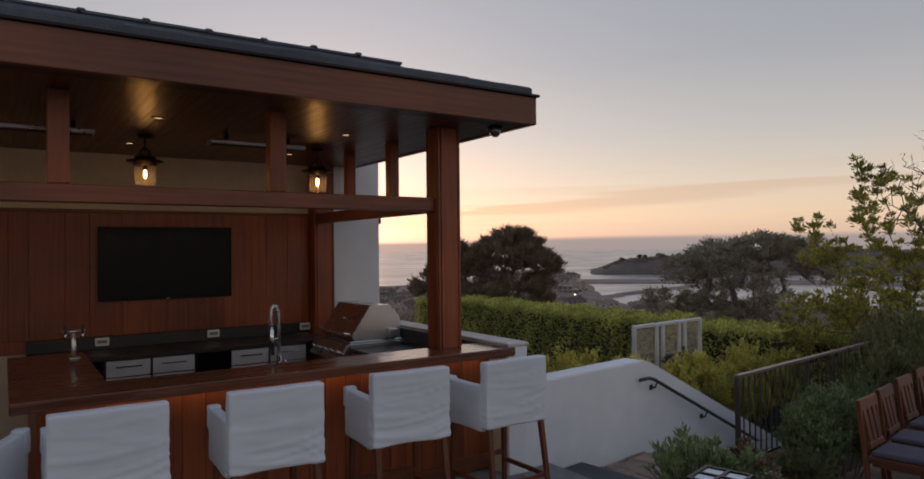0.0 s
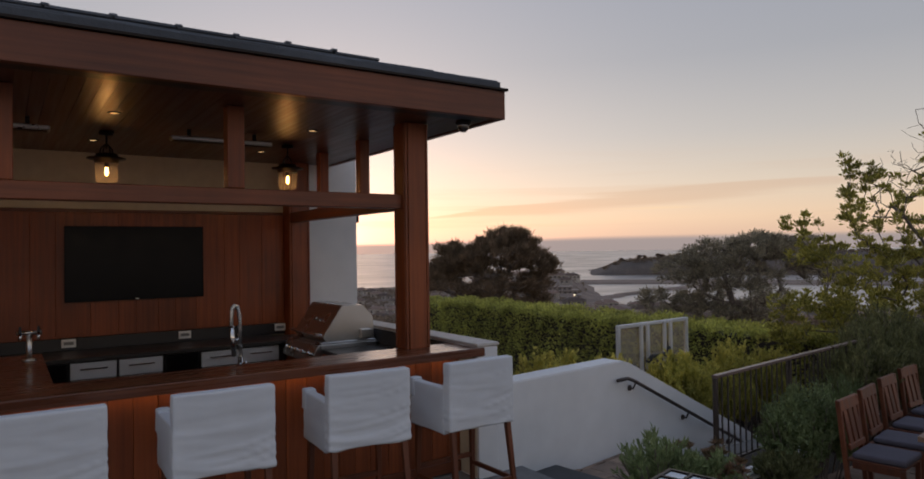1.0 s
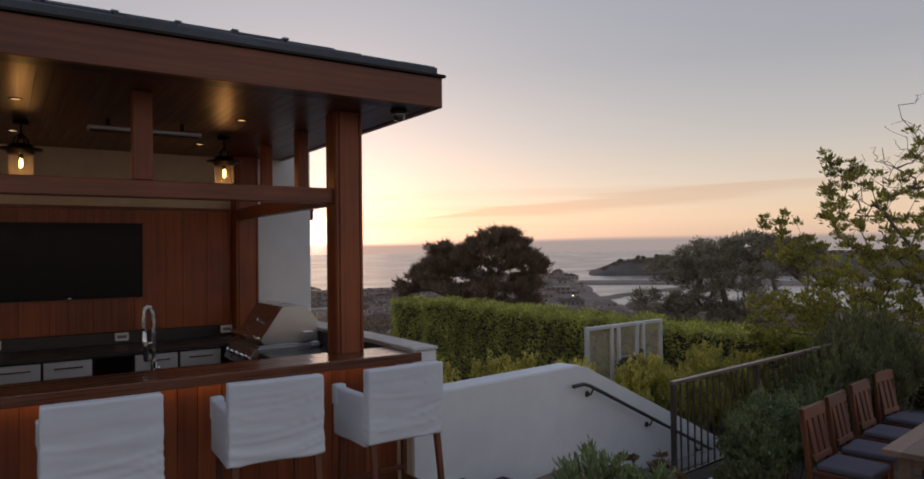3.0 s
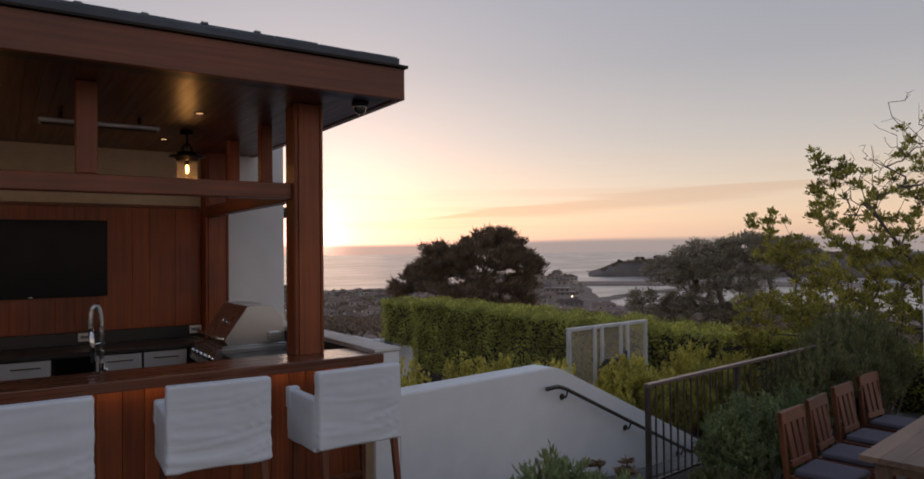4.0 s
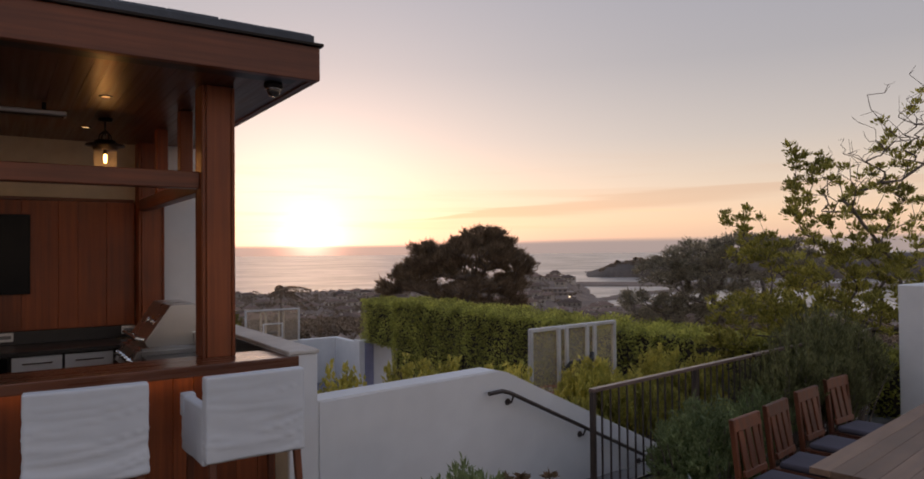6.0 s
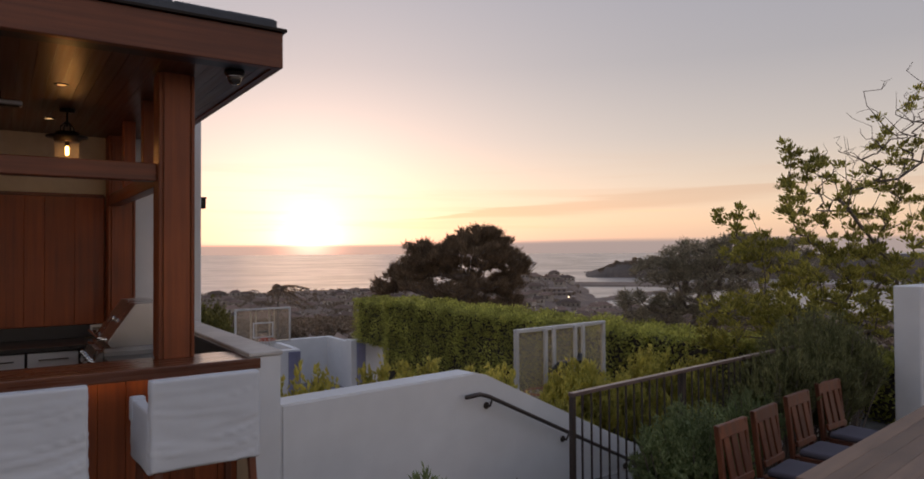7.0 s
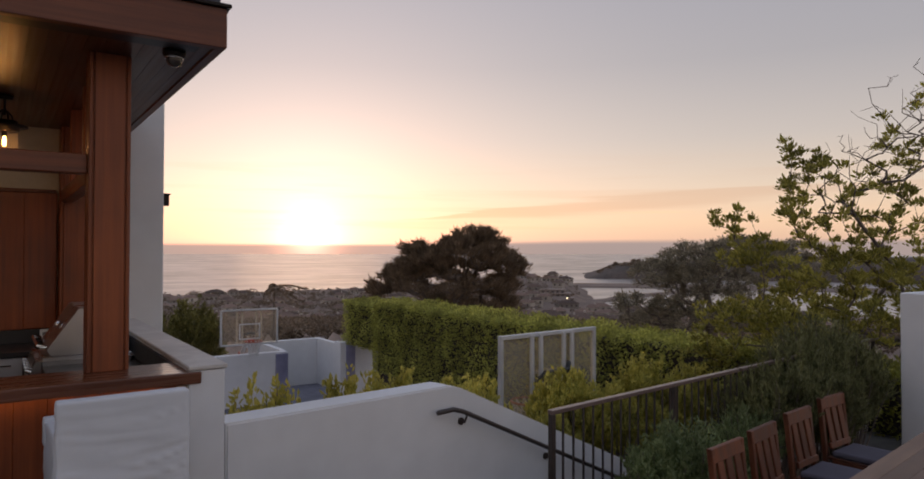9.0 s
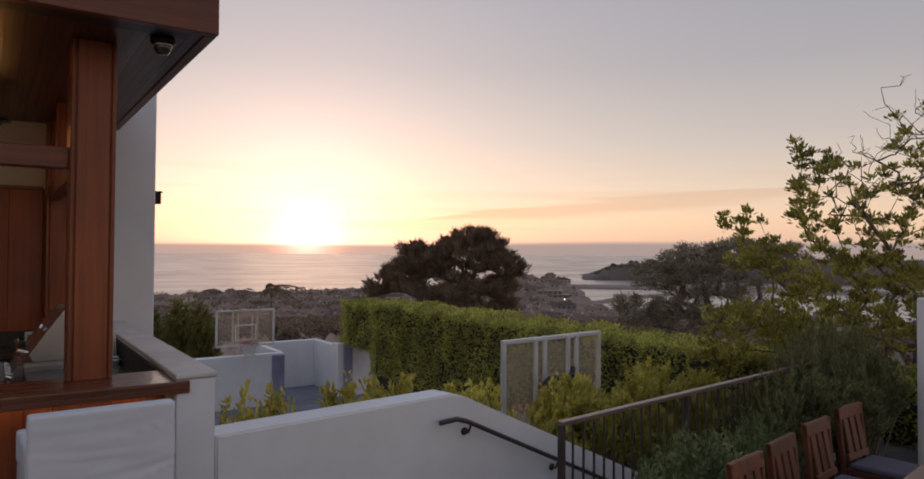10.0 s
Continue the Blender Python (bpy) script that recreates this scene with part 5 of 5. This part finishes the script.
for x, y in ((1.05, -1.72), (1.2, -1.88), (1.32, -1.68), (1.0, -2.15)):
    t = thing("succulent", "reddish green succulent rosettes in the raised bed", "succulent", (x, y, 0.05), "succulents")
    cl = ellipsoid_points(9, (0, 0, 0.30), (0.12, 0.12, 0.16), g, 0.4)
    raw_mesh("stems", *grow(cl, [(0, 0, 0), (0, 0, 0.1)], 0.08, 0.006, g), BARK, t)
    c = np.repeat(cl, 26, 0)
    w = g.normal(size=c.shape)
    w[:, 2] = np.abs(w[:, 2]) * 0.7
    tagged(raw_mesh("rosette", *leaves(c, w, 0.055, 0.024, g), SUCC, t), "", "", "", "stuff")
for x, y, r in ((2.9, 18.2, 1.2), (4.6, 18.8, 1.1), (1.6, 19.5, 1.3)):
    bush("round_shrub", "dark green shrub beyond the court wall", (x, y, -2.6), (r, r, 2.85), 200, 90, 0.10, 0.05, GREEN_DARK, g, 0.5, "far shrubs", base_r=0.6)

# ---- ball court ----
solid("floor_court", bx(-0.5, 9.3, 1.7, 17.4, -2.9, -2.62), COURT, "grey-blue ball court below the terrace", "court")
solid("wall_court", bx(0.5, 6.42, 14.95, 15.2, -2.62, -1.15, bevel=0.012), STUCCO, "white court wall with a pale cap", "wall")
solid("wall_recess", bx(6.3, 8.2, 17.1, 17.3, -2.62, -1.12, bevel=0.012), STUCCO, "white wall of the court recess", "wall")
solid("wall_recess_side", bx(6.26, 6.42, 15.2, 17.1, -2.62, -1.13, bevel=0.012), STUCCO, "white side wall of the court recess", "wall")
solid("wall_recess_end", bx(8.2, 8.36, 15.4, 17.3, -2.62, -1.12, bevel=0.012), STUCCO, "white side wall of the court recess", "wall")
solid("wall_block", bx(8.08, 9.3, 14.95, 15.38, -2.62, -1.02, bevel=0.012), STUCCO, "white wall block under the hedge", "wall")
for x0, x1, y, z1 in ((6.05, 6.42, 14.9, -1.2), (8.26, 8.56, 14.9, -1.06)):
    tagged(part("wall_pad", bx(x0, x1, y, y + 0.048, -2.6, z1, bevel=0.015), PAD), "blue safety pad on the white court wall", "wall pad", "wall pads")


def backboard(x0, x1, z0, z1, y, face, label):
    t = thing("basketball_hoop", label, "basketball hoop", ((x0 + x1) / 2, y, 0), "basketball hoops", "", 5 if face > 0 else 0)
    w = (x1 - x0) / 2
    f = bmesh.new()
    box(f, -w, w, -0.03, 0.03, z1 - 0.05, z1, bevel=0.006)
    box(f, -w, w, -0.03, 0.03, z0, z0 + 0.05, bevel=0.006)
    box(f, -w, -w + 0.05, -0.03, 0.03, z0 + 0.05, z1 - 0.05, bevel=0.006)
    box(f, w - 0.05, w, -0.03, 0.03, z0 + 0.05, z1 - 0.05, bevel=0.006)
    part("frame", f, FRAME_W, t)
    pane = part("pane", bx(-w + 0.05, w - 0.05, -0.006, 0.006, z0 + 0.05, z1 - 0.05), ACRYL if face > 0 else CLEAR, t, "clear scuffed acrylic pane")
    pane.visible_shadow = False
    for x in (-0.42 * w, -0.24 * w, 0.24 * w, 0.42 * w):
        part("support", bx(x - 0.025, x + 0.025, -face * 0.045 - 0.02, -face * 0.045 + 0.02, z0 - (0.5 if face > 0 else 0.0), z1 - 0.02, bevel=0.004), FRAME_W, t)
    sq = bmesh.new()
    zz = z0 + 0.16
    for a, b, c, d in ((-0.30, 0.30, zz + 0.41, zz + 0.45), (-0.30, 0.30, zz, zz + 0.04), (-0.30, -0.26, zz + 0.04, zz + 0.41), (0.26, 0.30, zz + 0.04, zz + 0.41)):
        box(sq, a, b, min(face * 0.008, face * 0.012), max(face * 0.008, face * 0.012), c, d)
    part("target_square", sq, FRAME_W, t)
    rim = bmesh.new()
    ring = [(0.23 * math.cos(k * math.pi / 12), face * (0.38 + 0.23 * math.sin(k * math.pi / 12)), zz - 0.02) for k in range(25)]
    tube(rim, ring, 0.012, 8)
    box(rim, -0.08, 0.08, min(face * 0.01, face * 0.16), max(face * 0.01, face * 0.16), zz - 0.08, zz, bevel=0.006)
    part("rim", rim, ORANGE, t, "orange steel rim")
    net = bmesh.new()
    for k in range(12):
        a0, a1 = 2 * math.pi * k / 12, 2 * math.pi * (k + 1) / 12
        for s in ((a0, a1), (a1, a0)):
            tube(net, [(0.225 * math.cos(s[0]), face * (0.38 + 0.225 * math.sin(s[0])), zz - 0.025), (0.15 * math.cos(s[1]), face * (0.38 + 0.15 * math.sin(s[1])), zz - 0.22), (0.12 * math.cos(s[0]), face * (0.38 + 0.12 * math.sin(s[0])), zz - 0.42)], 0.010, 4)
    part("net", net, PLASTIC_W, t)
    lift = 0.43 if face > 0 else 0.16
    part("arm", tube(bmesh.new(), [(-0.27, -face * 0.07, zz + lift - 0.09), (-0.2, -face * 0.12, zz + lift), (0.2, -face * 0.12, zz + lift), (0.27, -face * 0.07, zz + lift + 0.08)], 0.035, 8), PLASTIC_B, t, "dark padded arm")
    part("arm", tube(bmesh.new(), [(0, -face * 0.1, zz + 0.05), (0, -face * 0.8, zz - 0.55)], 0.05, 8), FRAME_W, t)
    part("pole", bx(-0.07, 0.07, -face * 0.8 - 0.07, -face * 0.8 + 0.07, -2.62, zz - 0.45, bevel=0.01), PAD if face > 0 else ORANGE, t)
    return t


backboard(4.25, 5.97, -0.30, 0.78, 2.0, 1, "white framed basketball backboard seen from behind over shrubs")
backboard(4.47, 6.10, -0.88, 0.14, 14.9, -1, "clear basketball backboard with orange rim and net")

# ---- coast: woods, houses, palms, headland ----
g = np.random.default_rng(41)


def polar(th, r):
    return r * math.sin(radians(th)), r * math.cos(radians(th))


def woods(name, count, r0, r1, n, size, leaf, seed):
    """Far trees, too many to count: leafy heaps over the land."""
    q = np.random.default_rng(seed)
    P, W = [], []
    for _ in range(count):
        th, r = q.uniform(-8, 72), r0 * ((r1 / r0) ** q.uniform(0, 1))
        if (th > 44 and r > 485) or (th > 38 and q.uniform() < 0.6):
            continue
        h = ground_height(th, r)
        if h < -38.4:
            continue
        x, y = polar(th, r)
        s = q.uniform(0.6, 1.5) * size
        p = q.normal(size=(n, 3))
        p /= np.linalg.norm(p, axis=1, keepdims=True)
        p *= q.uniform(0.6, 1.0, (n, 1))
        P.append(np.array((x, y, h + s * 0.6)) + p * np.array((s * 1.2, s * 1.2, s * 0.8)))
        W.append(p + q.normal(size=(n, 3)) * 0.7)
    tagged(raw_mesh(name, *leaves(np.concatenate(P), np.concatenate(W), leaf, leaf * 0.8, q), GREEN_FAR), "scattered dusky trees over the hillside town", "trees", "", "stuff")


woods("near_woods", 420, 80, 240, 170, 1.5, 0.5, 41)
woods("far_woods", 5200, 170, 700, 40, 1.8, 1.0, 42)
HOUSE_WALL = mat("house_plaster", (0.52, 0.46, 0.40), (0.42, 0.37, 0.32), 0.9, vary=0.45, bump=0.0)
HOUSE_ROOF = mat("house_roof", (0.22, 0.145, 0.11), (0.15, 0.10, 0.08), 0.9, vary=0.5, bump=0.0)
# window glass made less dark, with the haze in its colour
HOUSE_GLASS = mat("hazed_house_window", (0.16, 0.14, 0.13), (0.12, 0.10, 0.095), 0.15, bump=0.0)


def house(w, d, h, label):
    t = thing("house", label, "house", (0, 0, -80), "hillside houses")
    part("wall", bx(-w / 2, w / 2, -d / 2, d / 2, -3, h), HOUSE_WALL, t)
    bm = bmesh.new()
    o = 0.6
    v = [bm.verts.new(p) for p in ((-w / 2 - o, -d / 2 - o, h), (w / 2 + o, -d / 2 - o, h), (w / 2 + o, d / 2 + o, h), (-w / 2 - o, d / 2 + o, h), (-w / 4, 0, h + 2.0), (w / 4, 0, h + 2.0))]
    for f in ((0, 1, 5, 4), (1, 2, 5), (2, 3, 4, 5), (3, 0, 4), (3, 2, 1, 0)):
        bm.faces.new([v[i] for i in f])
    part("roof", bm, HOUSE_ROOF, t)
    n = max(2, int(w / 3.5))
    for i in range(n):
        x = -w / 2 + (i + 0.5) * w / n
        part("window", bx(x - 0.7, x + 0.7, -d / 2 - 0.05, -d / 2 + 0.05, h - 2.3, h - 0.8), HOUSE_GLASS, t)
    part("chimney", bx(w / 6, w / 6 + 0.8, 0.5, 1.2, h, h + 2.6), HOUSE_WALL, t)
    return t


protos = [house(10, 7, 3.2, "low plastered house with hipped roof on the hillside"), house(8, 7, 4.6, "two-storey plastered house on the hillside"), house(14, 8, 3.2, "long plastered house among dusky trees")]
spots = []
while len(spots) < 240:
    th, r = g.uniform(4, 64), 240 * (660 / 240) ** g.uniform(0, 1)
    if th > 43.5 and r > 470:
        continue
    if 37 < th < 43.5 and r > 300:
        r = g.uniform(300, 640)
    h = ground_height(th, r)
    if h < -38.2 or any((th - a) ** 2 * 16 + ((r - b) / 9) ** 2 < 9 for a, b in spots):
        continue
    spots.append((th, r))
for i, (th, r) in enumerate(spots):
    x, y = polar(th, r)
    m = pose(x, y, ground_height(th, r) - 0.6, 0, 0, -th + g.uniform(-35, 35))
    if i < 3:
        protos[i].matrix_basis = m
    else:
        copy_thing(protos[i % 3], m)
# lamps of the long building near the lagoon
for th in (40.66, 41.1, 41.8, 42.6, 43.2):
    x, y = polar(th, 500)
    ob = part("far_lamp", ball(bmesh.new(), (0, 0, 0), 0.5, 8, 6), WARM_WIN)
    ob.location = (x, y, -32.2)
    tagged(ob, "small lit lamp on a distant building", "lamp", "far lamps")
    part("lamp_post", cyl(bmesh.new(), (0, 0, -7), (0, 0, 0), 0.15, n=6), BRONZE, ob)
LONG_GLASS = mat("far_window", (0.14, 0.12, 0.11), (0.11, 0.095, 0.09), 0.3, bump=0.0)
LONG_ROOF = mat("pale_flat_roof", (0.40, 0.33, 0.29), (0.33, 0.27, 0.24), 0.9, bump=0.0)
lb = thing("long_building", "long pale terraced building above the lagoon", "building", (*polar(42.0, 512), -36.0), "", "", -42)
for k, (w, y0, z1) in enumerate(((15, -8, 3.2), (13, -4, 6.4), (9, 0, 9.0))):
    part("wall", bx(-w, w, y0, 9, -4 if k == 0 else z1 - 3.1, z1), LONG_ROOF, lb)
    part("roof", bx(-w - 0.8, w + 0.8, y0 - 0.9, 9.5, z1 + 0.01, z1 + 0.45, bevel=0.1), LONG_ROOF, lb)
    n = int(w / 1.7)
    for i in range(n):
        x = -w + (i + 0.5) * 2 * w / n
        part("window", bx(x - 0.9, x + 0.9, y0 - 0.08, y0 + 0.05, z1 - 2.5, z1 - 0.6), LONG_GLASS, lb)


def palm(x, y, z0, z1, fr, seed, n=18, wind=0.0):
    rng = random.Random(seed)
    t = thing("palm_tree", "slender palm tree with drooping fronds", "palm tree", (x, y, z0), "palm trees")
    H = z1 - z0
    part("trunk", tube(bmesh.new(), [(0, 0, 0), (0.05 * H * 0.3, 0, H * 0.5), (0, 0, H)], 0.03 * fr + 0.1, 7, 0.02 * fr + 0.07), BARK, t)
    r2 = np.random.default_rng(seed)
    P, W = [], []
    for k in range(n):
        a, up = rng.uniform(0, 6.283), rng.uniform(-0.1, 1.0)
        for s in np.linspace(0.15, 1.0, 16):
            rr = fr * s * (0.95 - 0.2 * abs(up))
            p = np.array((math.cos(a) * rr, math.sin(a) * rr, H + fr * (up * s - (0.95 - 0.35 * min(wind, 1)) * s * s))) + VS * wind * fr * s * s
            for q in (-1, 1):
                P.append(p)
                W.append((math.cos(a) * 0.6 - q * math.sin(a), math.sin(a) * 0.6 + q * math.cos(a), -0.7))
    raw_mesh("fronds", *leaves(P, W, fr * 0.24, fr * 0.045, r2), GREEN_PINE, t)


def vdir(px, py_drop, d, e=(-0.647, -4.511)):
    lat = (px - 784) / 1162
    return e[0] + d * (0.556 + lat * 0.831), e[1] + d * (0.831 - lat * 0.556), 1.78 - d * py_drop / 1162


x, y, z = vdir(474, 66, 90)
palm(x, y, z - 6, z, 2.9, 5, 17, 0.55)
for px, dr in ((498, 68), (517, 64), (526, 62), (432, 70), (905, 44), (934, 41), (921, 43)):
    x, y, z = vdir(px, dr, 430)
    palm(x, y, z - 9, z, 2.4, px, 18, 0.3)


def headland():
    vs, fs = [], []
    tips = [(44.3, -40.5), (44.9, -37), (45.5, -32), (46.0, -27), (46.6, -22), (47.4, -19), (49.2, -16.5), (51.5, -13.5), (53.5, -11), (56, -9.0), (60, -8.0), (66, -6.0), (75, -5.0)]
    ths = np.arange(44.3, 75, 0.18)
    tops = np.interp(ths, [a for a, _ in tips], [b for _, b in tips])
    rad = [1055, 1062, 1072, 1090, 1120, 1200, 1330, 1440]
    shr = [0.0, 0.35, 0.62, 0.82, 0.95, 1.0, 0.85, 0.0]
    for j, (th, tz) in enumerate(zip(ths, tops)):
        bulge = 10 * noise.noise(Vector((th * 1.3, 0, 0))) + 6 * noise.noise(Vector((th * 4.1, 3, 0)))
        for r, s in zip(rad, shr):
            z = -41 + (tz + 41) * s + (noise.noise(Vector((th * 5, r * 0.03, 1))) * 2.0 if 0 < s else 0)
            x, y = polar(th, r + bulge * (1 - s))
            vs.append((x, y, z))
    n = len(rad)
    for i in range(len(ths) - 1):
        for j in range(n - 1):
            fs.append((i * n + j, i * n + j + 1, (i + 1) * n + j + 1, (i + 1) * n + j))
    return vs, fs


tagged(raw_mesh("headland", *headland(), SCRUB, None, "", True), "dark wooded headland running out into the sea", "headland", "", "structure")
P, W = [], []
for _ in range(420):
    th, r = g.uniform(45.5, 66), g.uniform(1085, 1210)
    tz = float(np.interp(th, [44.3, 45.5, 46.6, 47.4, 49.2, 51.5, 53.5, 56, 60, 66], [-40, -32, -22, -19, -16.5, -13.5, -11, -9, -8, -6]))
    x, y = polar(th, r)
    s = g.uniform(1.0, 2.2)
    p = g.normal(size=(26, 3))
    p /= np.linalg.norm(p, axis=1, keepdims=True)
    P.append(np.array((x, y, tz - 0.5)) + p * s * np.array((1.6, 1.6, 0.8)))
    W.append(p + g.normal(size=(26, 3)) * 0.3)
tagged(raw_mesh("headland_woods", *leaves(np.concatenate(P), np.concatenate(W), 2.0, 1.6, g), GREEN_FAR), "dark scrub and trees along the headland", "trees", "", "stuff")

for th, z, w in ((48.35, -12.5, 3.0), (48.8, -12.8, 1.8), (49.9, -10.8, 3.6), (50.2, -11.6, 2.2), (47.0, -17.2, 2.6), (51.4, -10.5, 2.4)):
    x, y = polar(th, 1100)
    base_z = float(np.interp(th, [46.6, 47.4, 49.2, 51.5], [-22, -19, -16.5, -13.5])) - 1.5
    c = ellipsoid_points(16, (x, y, z), (w, w, 1.1), g, 0.2)
    tree("headland_tree", "dark flat-topped tree on the headland", c, [(x, y, base_z), (x, y, base_z + (z - base_z) * 0.5), (x, y, z - 1.0)], 1.5, 0.10, 26, 1.0, 1.7, 1.0, GREEN_FAR, g)
